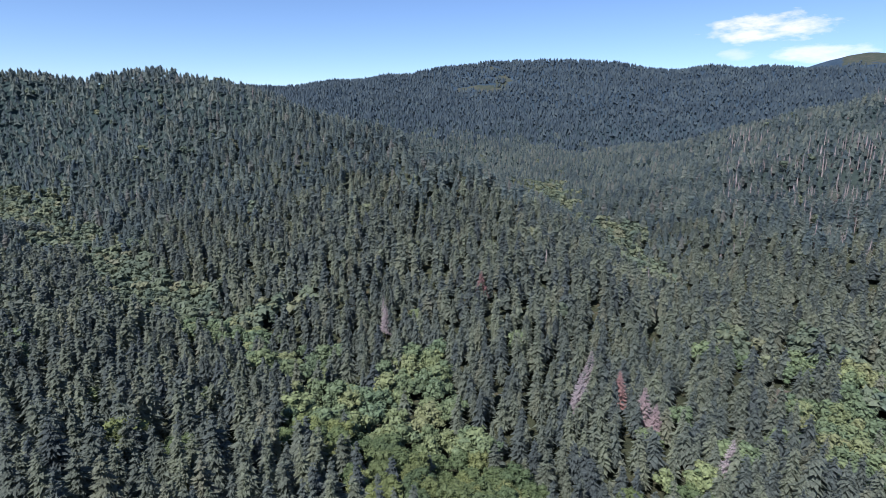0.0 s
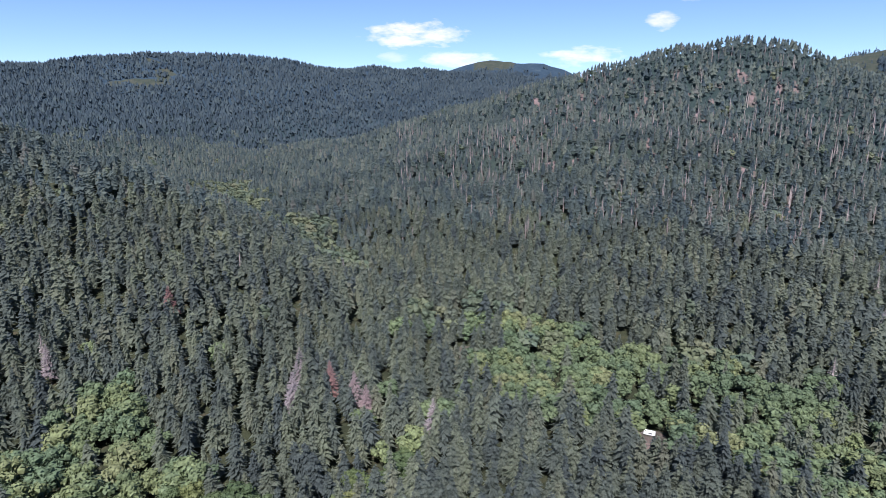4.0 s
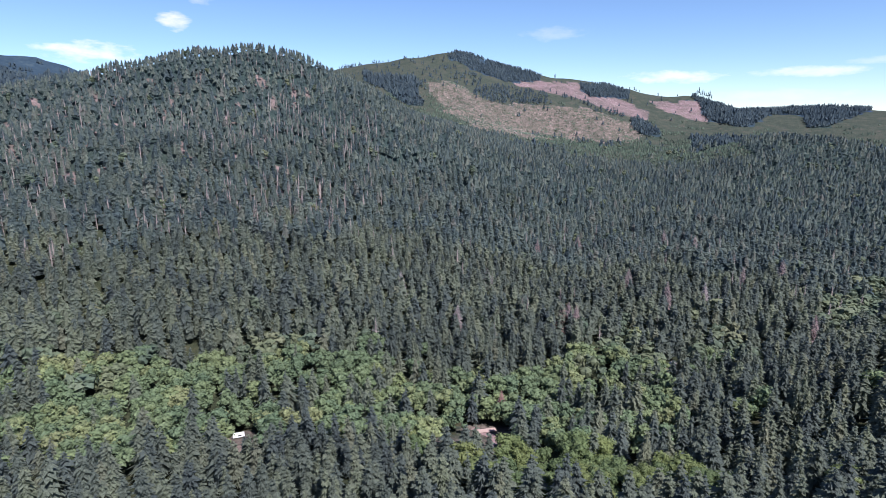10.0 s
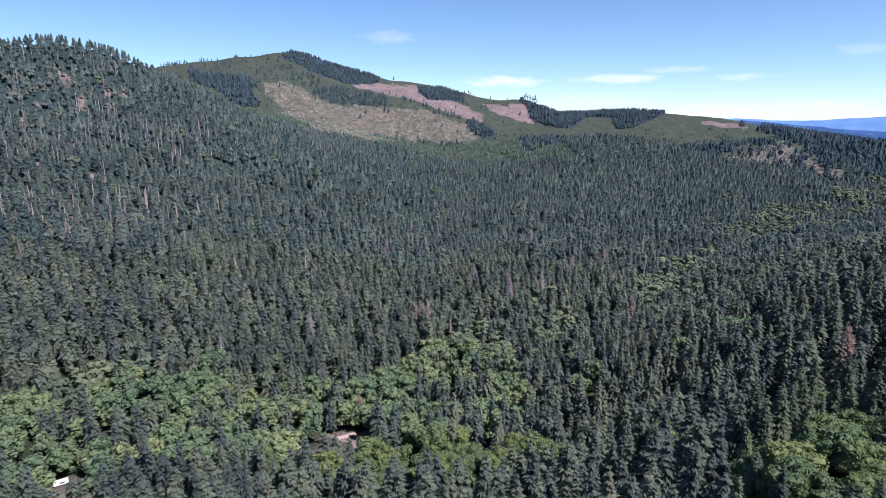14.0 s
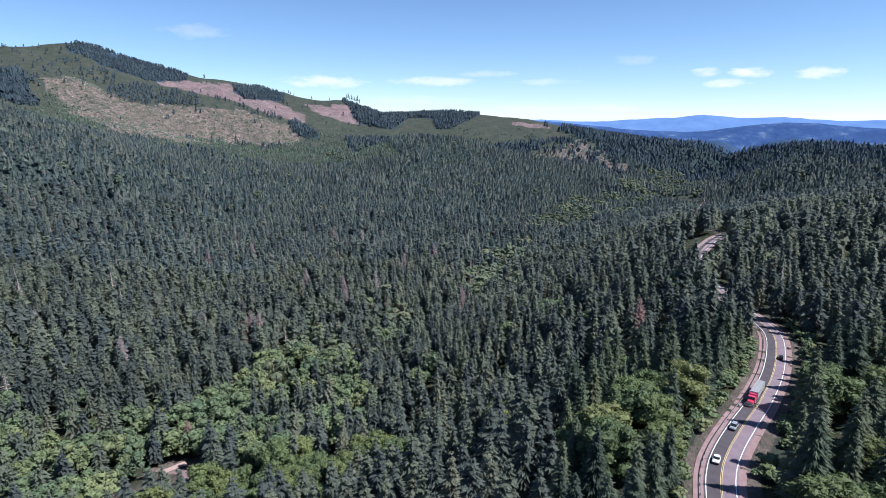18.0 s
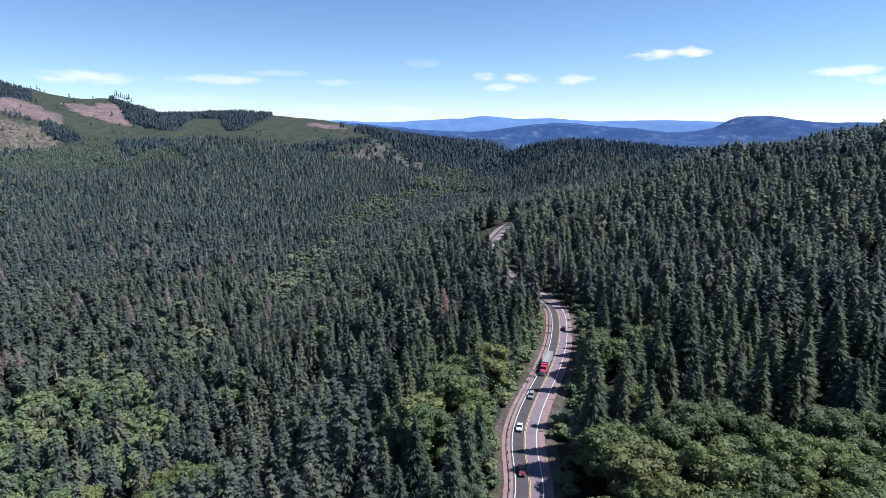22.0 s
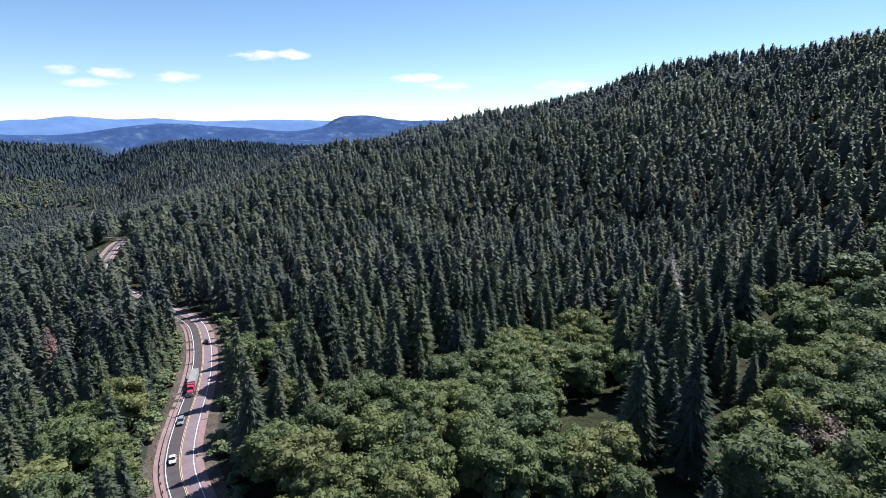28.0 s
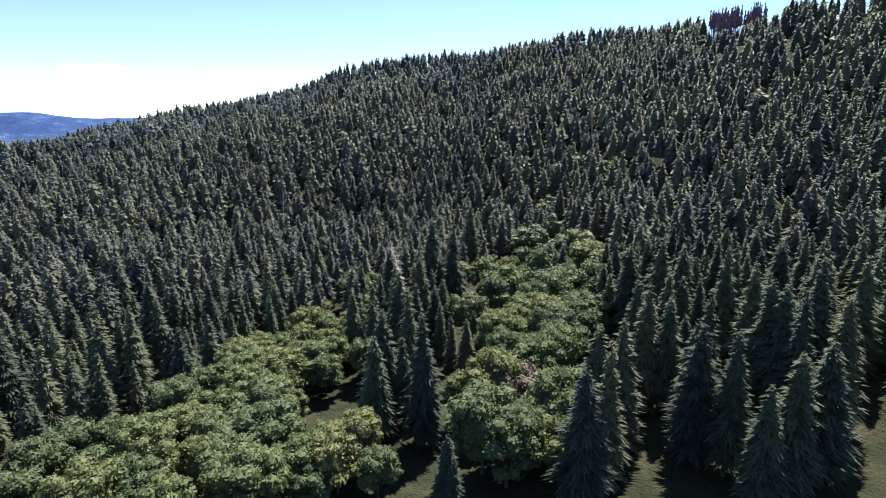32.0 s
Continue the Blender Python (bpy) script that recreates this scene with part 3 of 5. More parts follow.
verge = np.maximum((1 - soft(rd, 14, 21)) * soft(rd, 7, 9) * soft(fbm(GX, GY, 30, 90), -0.5, 0.3), blobs(GX, GY, CLEARINGS) < 1.3)
open_earth = (blobs(GX, GY, CLEARINGS) < 1.2) * (np.hypot(GX, GY) < 500) * 0.75
open_earth = np.maximum(open_earth, (1 - soft(rd, 8, 11)) * soft(rd, 4, 6) * 0.8 * (GX * GX + GY * GY < 400 ** 2))
col = np.stack([np.maximum(np.maximum(bare, open_earth), rock * 0.8), np.maximum(green, verge * 0.8), wood, np.maximum(pink, rock * 0.6)], -1).reshape(-1, 4)
cov.data.foreach_set("color", np.concatenate([col, [[0, 0, 0, 1]]]).astype(np.float32).ravel())
far = gm.attributes.new("distance_haze", "FLOAT", "POINT")
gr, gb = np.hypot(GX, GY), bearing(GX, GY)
# share of haze blue put into the ground colour, growing with distance
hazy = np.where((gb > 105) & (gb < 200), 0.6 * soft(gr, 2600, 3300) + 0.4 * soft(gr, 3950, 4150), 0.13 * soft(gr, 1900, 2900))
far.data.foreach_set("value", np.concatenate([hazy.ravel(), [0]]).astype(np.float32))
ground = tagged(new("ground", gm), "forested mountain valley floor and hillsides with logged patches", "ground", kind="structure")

# ---- the highway ----
def ribbon(name, ln, off0, off1, lift, mat, parent=None, drop=0.0):
    d = np.gradient(ln[:, :2], axis=0)
    nrm = np.stack([d[:, 1], -d[:, 0]], 1) / np.linalg.norm(d, axis=1)[:, None]
    a = np.concatenate([ln[:, :2] + nrm * off0, ln[:, 2:] + lift], 1)
    c = np.concatenate([ln[:, :2] + nrm * off1, ln[:, 2:] + lift], 1)
    low = np.array([0, 0, 0.06])
    v = np.concatenate([a, c, a - low, c - low])
    n = len(ln)
    k = np.arange(n - 1)
    f = [np.stack([k, k + 1, n + k + 1, n + k], 1), np.stack([k + 1, k, 2 * n + k, 2 * n + k + 1], 1), np.stack([n + k, n + k + 1, 3 * n + k + 1, 3 * n + k], 1)]
    ob = new(name, tri_mesh(name, v, np.concatenate(f)[:, ::-1], mat))
    ob.parent = parent
    return ob


def stretch_of(ln, r0, r1):
    r, a = np.hypot(ln[:, 0], ln[:, 1]), bearing(ln[:, 0], ln[:, 1])
    return ln[(r >= r0) & (r <= r1) & (a > 95) & (a < 160)]


tagged(ribbon("shoulder", road_line, -6.6, 5.8, 0.0, mat_gravel), "pale pinkish gravel shoulder along the highway", "shoulder", kind="structure")
road = tagged(ribbon("road", road_line, -4.1, 0.0, 0.06, mat_asphalt), "curving two-lane highway with one dark and one worn pale lane", "road", kind="structure")
tagged(ribbon("worn_lane", road_line, 0.0, 4.0, 0.06, mat_asphalt_old, road), "pale worn grey lane")
for off in (-0.26, 0.10):
    ribbon("yellow_line", road_line, off, off + 0.12, 0.07, mat_yellow, road)
for off in (-3.7, 3.25):
    ribbon("white_line", road_line, off, off + 0.20, 0.07, mat_white, road)

# ---- where things grow ----
road_fine = road_line[(np.hypot(road_line[:, 0], road_line[:, 1]) < 1350)]
# broadleaf groves away from the streams: bearing, distance, radius
GROVES = [(148, 112, 16), (153, 122, 22), (160, 140, 24), (168, 158, 26), (174, 188, 20), (176, 214, 15), (170, 118, 28), (163, 100, 24), (178, 130, 12),
(175, 212, 14), (179, 184, 14), (183.2, 272, 10), (181, 236, 10),
          (195.7, 268, 15), (200.7, 338, 14), (208, 268, 12), (195, 214, 11), (199.5, 172, 10), (197.5, 132, 9), (200.5, 122, 9), (202.5, 138, 9), (204, 122, 8), (206, 134, 7), (195, 150, 8), (203.4, 214, 15), (200, 245, 18), (204, 285, 14), (205, 240, 12), (198, 196, 12), (202, 185, 10), (201, 390, 9), (206, 262, 9), (143.3, 206, 9), (146, 216, 8),
          (127.7, 2000, 34), (129.1, 1740, 40), (126, 1610, 46), (123.4, 1220, 26), (121.4, 1170, 26), (131.1, 1600, 30), (129, 196, 11), (126.5, 176, 9), (130.5, 160, 8), (92, 228, 26), (100, 228, 17), (84, 236, 22), (127, 250, 9), (116, 560, 16), (112, 640, 18), (84.2, 678, 12), (83.4, 720, 10), (82.8, 760, 9), (89.8, 442, 10), (93.9, 498, 10), (95.5, 446, 12), (101.7, 536, 14), (111.7, 680, 22), (115.4, 878, 16), (118.8, 409, 14),
          (105.5, 346, 9), (127.9, 150, 9), (131.0, 150, 6), (127.6, 252, 8), (104.3, 344, 8), (43.5, 450, 22), (45.8, 425, 18), (55.5, 443, 20), (70.3, 358, 16), (84.8, 396, 14), (122.3, 166, 8),
          (87.1, 306, 7), (182, 560, 8), (196, 520, 7), (172, 600, 7), (221, 560, 9), (207, 420, 8)]


def grove(x, y):
    """Chance of a broadleaf tree."""
    r, a = np.hypot(x, y), bearing(x, y)
    n = fbm(x, y, 60, 60)
    c, _ = near_line(x, y, creek_line)
    k, _ = near_line(x, y, brook_line)
    wide = np.where((a > 118) & (r > 1000) & (r < 2200), 40.0, 0.0)
    wide = np.maximum(wide, np.where((a > 33) & (a < 100) & (r < 600), np.where(a < 64, 80.0, 76.0), np.where((a > 20) & (a < 34), 12.0, np.where(r < 1000, 28.0, 55.0))))
    p = np.maximum(soft(wide * (1 + 0.9 * n) - c, -6, 6), soft(np.where(a > 12, 17.0, 36.0) * (1 + 0.9 * n) - k, -5, 5))
    p = np.where((a > 104) & (r > 470), p * (fbm(x, y, 90, 64) > np.where(r < 1000, 0.12, -0.25)), p)
    p = np.where((a > 48) & (a < 104) & (r < 600), p * (0.55 + 0.45 * (fbm(x, y, 45, 66) > -0.1)), p)
    p = np.maximum(p * 0.93, blobs(x, y, GROVES) + 0.2 * n < 1.1)
    p = np.where((a < 20) & (r > 1380), 0.0, p)
    return np.maximum(p, 0.012)


def seen_side(a):
    return (a > -48) & (a < 246)


def scatter(r0, r1, step, seed):
    g = np.random.default_rng(seed)
    n = int(1.25 * r1 / step) + 2
    k = np.arange(-n, n + 1)
    x, y = np.meshgrid(k * step, k * step * 0.9)
    x = x + (np.arange(2 * n + 1) % 2)[:, None] * step * 0.5
    x = (x + g.uniform(-0.46, 0.46, x.shape) * step).ravel()
    y = (y + g.uniform(-0.46, 0.46, y.shape) * step).ravel()
    r = np.hypot(x, y)
    rj = r * (1 + 0.10 * fbm(x, y, 46, 99, 2))
    m = (rj >= r0) & (rj < r1)
    x, y = x[m], y[m]
    m = seen_side(bearing(x, y)) | (g.uniform(size=len(x)) < 0.12)
    x, y = x[m], y[m]
    r, a = np.hypot(x, y), bearing(x, y)
    m = ~hidden(x, y) | (g.uniform(size=len(x)) < 0.08)
    x, y = x[m], y[m]
    r = np.hypot(x, y)
    if r0 < 1350:
        d, _ = near_line(x, y, road_fine)
        gap = np.where(r < 315, np.where(bearing(x, y) > 137.8, 15.0, 10.5), np.where((r > 455) & (r < 580), 14.0, 5.6)) + g.uniform(0, 2.0, len(x))
        keep = d > gap
        x, y = x[keep], y[keep]
    keep = (blobs(x, y, CLEARINGS) > 1) & ~((bearing(x, y) > 205) & (np.hypot(x, y) < 205) & (g.uniform(size=len(x)) < np.where(np.hypot(x, y) < 126, 0.93, 0.08)))
    x, y = x[keep], y[keep]
    a, r = bearing(x, y), np.hypot(x, y)
    keep = (r > 112) | (a < 165)
    x, y, a, r = x[keep], y[keep], a[keep], r[keep]
    view = (a > 193.5) & (a < 208) & (r > 110) & (r < 325) & (blobs(x, y, GROVES) > 1.15) & (g.uniform(size=len(x)) < 0.86)
    x, y = x[~view], y[~view]
    keep = scar(x, y) < g.uniform(0.2, 1.3, len(x))
    return x[keep], y[keep], g


# ---- tree shapes, one metre tall ----
def fir(seed, tiers, per, spread, low=0.12, ragged_=0.25):
    """Corners and faces of a conifer crown: drooping skirts of boughs, one above the other, that narrow to a spire."""
    g = np.random.default_rng(seed)
    v, f = [], []
    lean, phase = g.uniform(0.0, 0.16), g.uniform(0, 6.3)
    for i in range(tiers):
        t = (i + 1) / tiers
        rim = 1.0 - (1.0 - low) * t ** 0.9
        reach = spread * t ** 0.66 * g.uniform(0.88, 1.1)
        step = (1.0 - low) / tiers
        top = min(1.0, rim + step * 1.1 + reach * 0.5)
        n = max(4, round(per * (0.45 + 0.55 * t)))
        turn, b0 = g.uniform(0, 6.3), len(v)
        v.append((0, 0, top))
        kinds = ((0.58, 0.28), (1.06, -0.18))
        m = n * len(kinds)
        for k in range(n):
            L = reach * g.uniform(1 - ragged_, 1 + 0.8 * ragged_)
            dz = g.uniform(-0.5, 0.5) * step
            for q, (out, rise) in enumerate(kinds):
                a = turn + 2 * math.pi * (k + (q + g.uniform(-0.25, 0.25)) / len(kinds)) / n
                rr = L * out * (1 + lean * math.cos(a - phase))
                v.append((math.cos(a) * rr, math.sin(a) * rr, rim + dz + rise * (reach * 0.5 + 0.3 * step)))
        f += [(b0, b0 + 1 + k, b0 + 1 + (k + 1) % m) for k in range(m)]
    return np.array(v), np.array(f)


def bough_fir(seed, tiers, per, spread, low=0.12, twigs=False, core=0.5):
    """Corners and faces of a conifer crown of single drooping boughs, with twigs where it stands near, round a dark heart."""
    g = np.random.default_rng(seed)
    v, f = [], []

    def blade(a, h, r0, r1, wide, drop, roll):
        d, s_ = np.array([math.cos(a), math.sin(a), 0.0]), np.array([-math.sin(a), math.cos(a), 0.0])
        b0, tilt = len(v), np.array([0, 0, wide * roll])
        v.extend([d * r0 + s_ * wide + tilt + (0, 0, h), d * r1 + (0, 0, h - drop), d * r0 - s_ * wide - tilt + (0, 0, h)])
        f.append((b0, b0 + 2, b0 + 1))

    for i in range(tiers):
        t = (i + 1) / tiers
        rim = 1.0 - (1.0 - low) * t ** 0.92
        step = (1.0 - low) / tiers
        reach = spread * t ** 0.62 * g.uniform(0.85, 1.12) * (1.0 if t < 0.9 else 0.85) + 0.004
        n = max(4, round(per * (0.4 + 0.6 * t)))
        turn = g.uniform(0, 6.3)
        for k in range(n):
            a = turn + 2 * math.pi * (k + g.uniform(-0.35, 0.35)) / n
            L = reach * g.uniform(0.62, 1.2)
            h = min(0.995, rim + g.uniform(0.0, 1.1) * step + 0.24 * L)
            drop = L * g.uniform(0.15, 0.6)
            wide = L * max(2.7 / n, 0.17)
            roll = g.uniform(-0.6, 0.6)
            blade(a, h, 0.22 * L, L, wide * (0.7 if twigs else 1.0), drop, roll)
            if twigs:
                for sg in (-1, 1):
                    q = g.uniform(0.35, 0.62)
                    blade(a + sg * g.uniform(0.10, 0.24) * 13 / n, h - drop * q * 0.8, L * q * 0.8, L * g.uniform(0.78, 1.0), wide * 0.5, drop * g.uniform(0.2, 0.5), g.uniform(-0.7, 0.7))
    b0, m = len(v), 6
    v.append(np.array([0, 0, 0.985]))
    for q in (0.5, 1.0):
        rr = spread * core * q ** 0.7
        v.extend(np.array([math.cos(6.2832 * k / m) * rr, math.sin(6.2832 * k / m) * rr, 1.0 - (1.0 - low) * q]) for k in range(m))
    for k in range(m):
        k1 = (k + 1) % m
        f.extend([(b0, b0 + 1 + k, b0 + 1 + k1), (b0 + 1 + k, b0 + 1 + m + k, b0 + 1 + m + k1), (b0 + 1 + k, b0 + 1 + m + k1, b0 + 1 + k1)])
    return np.array(v), np.array(f)


def star_tree(seed, tiers, points, spread):
    """Corners and faces of a small conifer of jagged skirts."""
    g = np.random.default_rng(seed)
    v, f = [], []
    for i in range(tiers):
        top = 1.0 - 0.72 * i / tiers + (0.05 if i else 0)
        bot = 1.0 - 0.80 * (i + 1) / tiers
        reach = spread * ((i + 1) / tiers) ** 0.62
        b0, m = len(v), points * 2
        v.append((0, 0, top))
        for k in range(m):
            a = math.pi * 2 * (k + g.uniform(-0.3, 0.3)) / m + i
            rr = reach * (g.uniform(0.9, 1.2) if k % 2 else g.uniform(0.45, 0.65))
            v.append((math.cos(a) * rr, math.sin(a) * rr, bot + g.uniform(-0.03, 0.03) + (0 if k % 2 else 0.05)))
        f += [(b0, b0 + 1 + k, b0 + 1 + (k + 1) % m) for k in range(m)]
    return np.array(v), np.array(f)


ICO_V, ICO_F = None, None
bm = bmesh.new()
bmesh.ops.create_icosphere(bm, subdivisions=1, radius=1.0)
ICO_V = np.array([v.co[:] for v in bm.verts])
ICO_F = np.array([[v.index for v in f.verts] for f in bm.faces])
bm.free()


def leaf_tree(seed, leaves, size, lobes=12, core=0.8, lump=1.0, loose=0.5):
    """Corners and faces of a round broadleaf crown one metre tall: clumps of small leaf sprays round dark hearts."""
    g = np.random.default_rng(seed)
    cen, rad_ = [], []
    for i in range(lobes):
        a, e = i * 2.4 + g.uniform(-0.5, 0.5), g.uniform(0.0, 1.0)
        rr = 0.29 * math.sqrt(1 - (e - 0.3) ** 2 * 1.2) * g.uniform(0.6, 1.12)
        cen.append((math.cos(a) * rr, math.sin(a) * rr, 0.34 + 0.46 * e))
        rad_.append(g.uniform(0.11, 0.20) * lump)
    cen += [(0, 0, 0.80), (0.05, 0.02, 0.55)]
    rad_ += [0.16 * lump, 0.26]
    cen, rad_ = np.array(cen), np.array(rad_)
    v, f = [], []
    nv = 0
    if core:
        for c, q in zip(cen, rad_):
            w_ = ICO_V * (q * core) * (1 + 0.22 * g.uniform(-1, 1, (len(ICO_V), 1)))
            v.append(w_ * (1, 1, 0.9) + c)
            f.append(ICO_F + nv)
            nv += len(ICO_V)
    pick = g.choice(len(cen), leaves, p=rad_ ** 2 / (rad_ ** 2).sum())
    n = g.normal(size=(leaves, 3))
    n[:, 2] = np.abs(n[:, 2]) * 1.1 - 0.35
    n /= np.linalg.norm(n, axis=1)[:, None]
    p = cen[pick] + n * rad_[pick][:, None] * (1, 1, 0.9) * g.uniform(0.80, 1.14, (leaves, 1))
    inside = np.zeros(leaves, bool)
    for c, q in zip(cen, rad_):
        inside |= np.linalg.norm(p - c, axis=1) < q * 0.76
    p, n = p[~inside], n[~inside]
    k = len(p)
    tilt = n + (0, 0, 0.35) + g.normal(size=(k, 3)) * loose
    tilt /= np.linalg.norm(tilt, axis=1)[:, None]
    s = np.cross(tilt, g.normal(size=(k, 3)))
    s /= np.linalg.norm(s, axis=1)[:, None]
    q = np.cross(tilt, s)
    sz = size * g.uniform(0.55, 1.4, (k, 1))
    v.append(np.stack([p - s * sz - q * sz * 0.62, p + s * sz - q * sz * 0.5, p + q * sz * 1.1 + s * sz * g.uniform(-0.5, 0.5, (k, 1))], 1).reshape(-1, 3))
    f.append(nv + 3 * np.arange(k)[:, None] + (0, 1, 2))
    return np.concatenate(v), np.concatenate(f)


def plant(name, shapes, x, y, tall, mat, g, label, category="forest", wide=1.0, sink=0.6):
    """Many trees joined into one object of kind stuff; each keeps a tint of its own."""
    z = height(x, y) - sink
    V, F, T, base = [], [], [], 0
    which = g.integers(0, len(shapes), len(x))
    for s, (sv, sf) in enumerate(shapes):
        m = which == s
        k = int(m.sum())
        if not k:
            continue
        a = g.uniform(0, 2 * math.pi, k)
        h = tall[m]
        w_ = h * g.uniform(0.85, 1.2, k) * wide
        ca, sa = np.cos(a)[:, None], np.sin(a)[:, None]
        lean = g.normal(size=(k, 2)) * 0.018
        px = (sv[None, :, 0] * ca - sv[None, :, 1] * sa) * w_[:, None] + sv[None, :, 2] * (h * lean[:, 0])[:, None] + x[m][:, None]
        py = (sv[None, :, 0] * sa + sv[None, :, 1] * ca) * w_[:, None] + sv[None, :, 2] * (h * lean[:, 1])[:, None] + y[m][:, None]
        pz = sv[None, :, 2] * h[:, None] + z[m][:, None]
        V.append(np.stack([px, py, pz], -1).reshape(-1, 3))
        F.append((sf[None] + (base + len(sv) * np.arange(k))[:, None, None]).reshape(-1, 3))
        T.append(np.repeat(g.uniform(size=k), len(sv)))
        base += k * len(sv)
    me = tri_mesh(name, np.concatenate(V), np.concatenate(F), mat)
    t = me.attributes.new("tint", "FLOAT", "POINT")
    t.data.foreach_set("value", np.concatenate(T).astype(np.float32))
    return tagged(new(name, me), label, category, kind="stuff")


def trunk_mesh(name, h, r, limbs, seed):
    """A tapered trunk with limbs."""
    g = np.random.default_rng(seed)
    v, f = [], []

    def tube(p, q, r0, r1, n=7):
        p, q = np.array(p, float), np.array(q, float)
        d = (q - p) / np.linalg.norm(q - p)
        s = np.cross(d, (0.3, 0.9, 0.1))
        s /= np.linalg.norm(s)
        t_ = np.cross(d, s)
        b0 = len(v)
        for c, rr in ((p, r0), (q, r1)):
            for k in range(n):
                a = 2 * math.pi * k / n
                v.append(c + (s * math.cos(a) + t_ * math.sin(a)) * rr)
        for k in range(n):
            k1 = (k + 1) % n
            f.extend([(b0 + k, b0 + k1, b0 + n + k1), (b0 + k, b0 + n + k1, b0 + n + k)])

    tube((0, 0, -0.02 * h), (0, 0, 0.05 * h), r * 1.35, r)
    tube((0, 0, 0.05 * h), (0, 0, 0.5 * h), r, r * 0.65)
    tube((0, 0, 0.5 * h), (0, 0, 0.96 * h), r * 0.65, r * 0.08)
    for i in range(limbs):
        a, z0 = i * 2.4, g.uniform(0.25, 0.6) * h
        e = g.uniform(0.12, 0.24) * h
        tube((0, 0, z0), (math.cos(a) * e, math.sin(a) * e, z0 + e * 0.9), r * 0.4, r * 0.12, 5)
    return tri_mesh(name, np.array(v), np.array(f), mat_bark, True)


def thing_tree(name, crown, trunk, label, group):
    e = tagged(new(name), label, "tree", group)
    e.empty_display_size = 1.0
    for n, me in (("trunk", trunk), ("crown", crown)):
        new(n, me).parent = e
    return e


def put_trees(protos, x, y, tall, base_h, g):
    z = height(x, y)
    for i in range(len(x)):
        p = protos[i % len(protos)]
        s = tall[i] / base_h
        m = Matrix.Translation((x[i], y[i], z[i] - 0.3)) @ Matrix.Rotation(g.uniform(0, 6.28), 4, "Z") @ Matrix.Diagonal((s * g.uniform(0.9, 1.15), s * g.uniform(0.9, 1.15), s, 1))
        if not p.get("used"):
            p["used"] = 1
            p.matrix_basis = m
        else:
            c = copy_thing(p, Matrix())
            c.matrix_basis = m
    for p in protos:
        if "used" in p:
            del p["used"]


# ---- the forest, nearest first ----
def conifer_height(x, y, g):
    a = bearing(x, y)
    base = np.where((a > 140) & (a < 246), 26.5 + 11.0 * np.where(a < 200, soft(a, 172, 182) * (1 - soft(a, 188, 192)), soft(a, 206, 210)) * (1 - soft(np.hypot(x, y), 205, 260)) - 5.0 * soft(a, 190, 193) * (1 - soft(a, 206, 209)) * (1 - soft(np.hypot(x, y), 300, 340)), 26.5 + 1.5 * soft(np.hypot(x, y), 300, 500)) - np.where(a > 140, 3.0, 4.0) * soft(np.hypot(x, y), 600, 1200)
    return base * (1 + 0.13 * fbm(x, y, 120, 80)) * g.uniform(0.80, 1.12, len(x))


# a) within a stone's throw: r < 270 m
x, y, g = scatter(24, 270, 10.6, 101)
pg = grove(x, y)
isb = g.uniform(size=len(x)) < pg
bx0, by0 = x[isb], y[isb]
cx0, cy0 = x[~isb], y[~isb]
tall0 = conifer_height(cx0, cy0, g)
# the large firs that stand out above the slope by the broadleaf trees: bearing, angle of sight to the tip, height
BIG_FIRS = [(187.4, -16.9, 38), (188.9, -19.4, 40), (190.0, -10.2, 42), (192.2, -10.7, 42), (193.9, -8.8, 38), (185.6, -13.2, 36), (173.4, -13.2, 34), (174.7, -13.0, 34), (178.3, -12.1, 34), (182.7, -14.5, 32), (206.4, -24.0, 36), (207.4, -20.2, 36),
            (208.7, -21.4, 38), (209.8, -19.1, 38), (210.8, -15.4, 38), (211.9, -15.7, 40), (213.9, -16.6, 36), (214.6, -11.9, 38), (217.4, -15.6, 38), (218.4, -11.5, 40), (220.1, -18.8, 38), (220.8, -12.8, 38), (222.3, -14.0, 38), (223.4, -14.3, 38),
            (224.9, -14.5, 40), (225.8, -11.6, 40), (228.1, -14.5, 38), (228.8, -11.1, 38), (216.6, -18.3, 36), (227.4, -18.4, 36), (153.9, -17.8, 34), (161.0, -16.3, 36), (164.8, -18.9, 30), (158.3, -17.1, 34), (144.8, -16.0, 32), (143.0, -23.5, 30),
            (149.1, -16.4, 32), (148.1, -15.3, 30), (167.8, -15.2, 34), (170.3, -11.7, 34), (151.4, -17.1, 32), (162.7, -14.6, 34), (142.1, -18.4, 30), (155.9, -19.5, 30)]
big = np.array(BIG_FIRS, float)
big_r = np.full(len(big), 180.0)
for _ in range(12):
    q = at(big[:, 0], big_r)
    big_r = 0.5 * big_r + 0.5 * ((200 - height(q[:, 0], q[:, 1]) - big[:, 2]) / np.tan(np.radians(-big[:, 1]))).clip(95, 330)
q = at(big[:, 0], big_r)
keep = np.array([np.hypot(q[:, 0] - u, q[:, 1] - w_).min() > 6.5 for u, w_ in zip(cx0, cy0)])
# few other trees stand in front of them
r, a = np.hypot(cx0, cy0), bearing(cx0, cy0)
keep &= ~((a > 158) & (a < 240) & (r < 200) & (g.uniform(size=len(r)) < 0.6))
cx0, cy0, tall0 = np.concatenate([q[:, 0], cx0[keep]]), np.concatenate([q[:, 1], cy0[keep]]), np.concatenate([big[:, 2], tall0[keep]])
r, a = np.hypot(cx0, cy0), bearing(cx0, cy0)
r[:len(big)] = 101.0
close = (r > 100) & (r < 262) & (a > 120) & (a < 240)
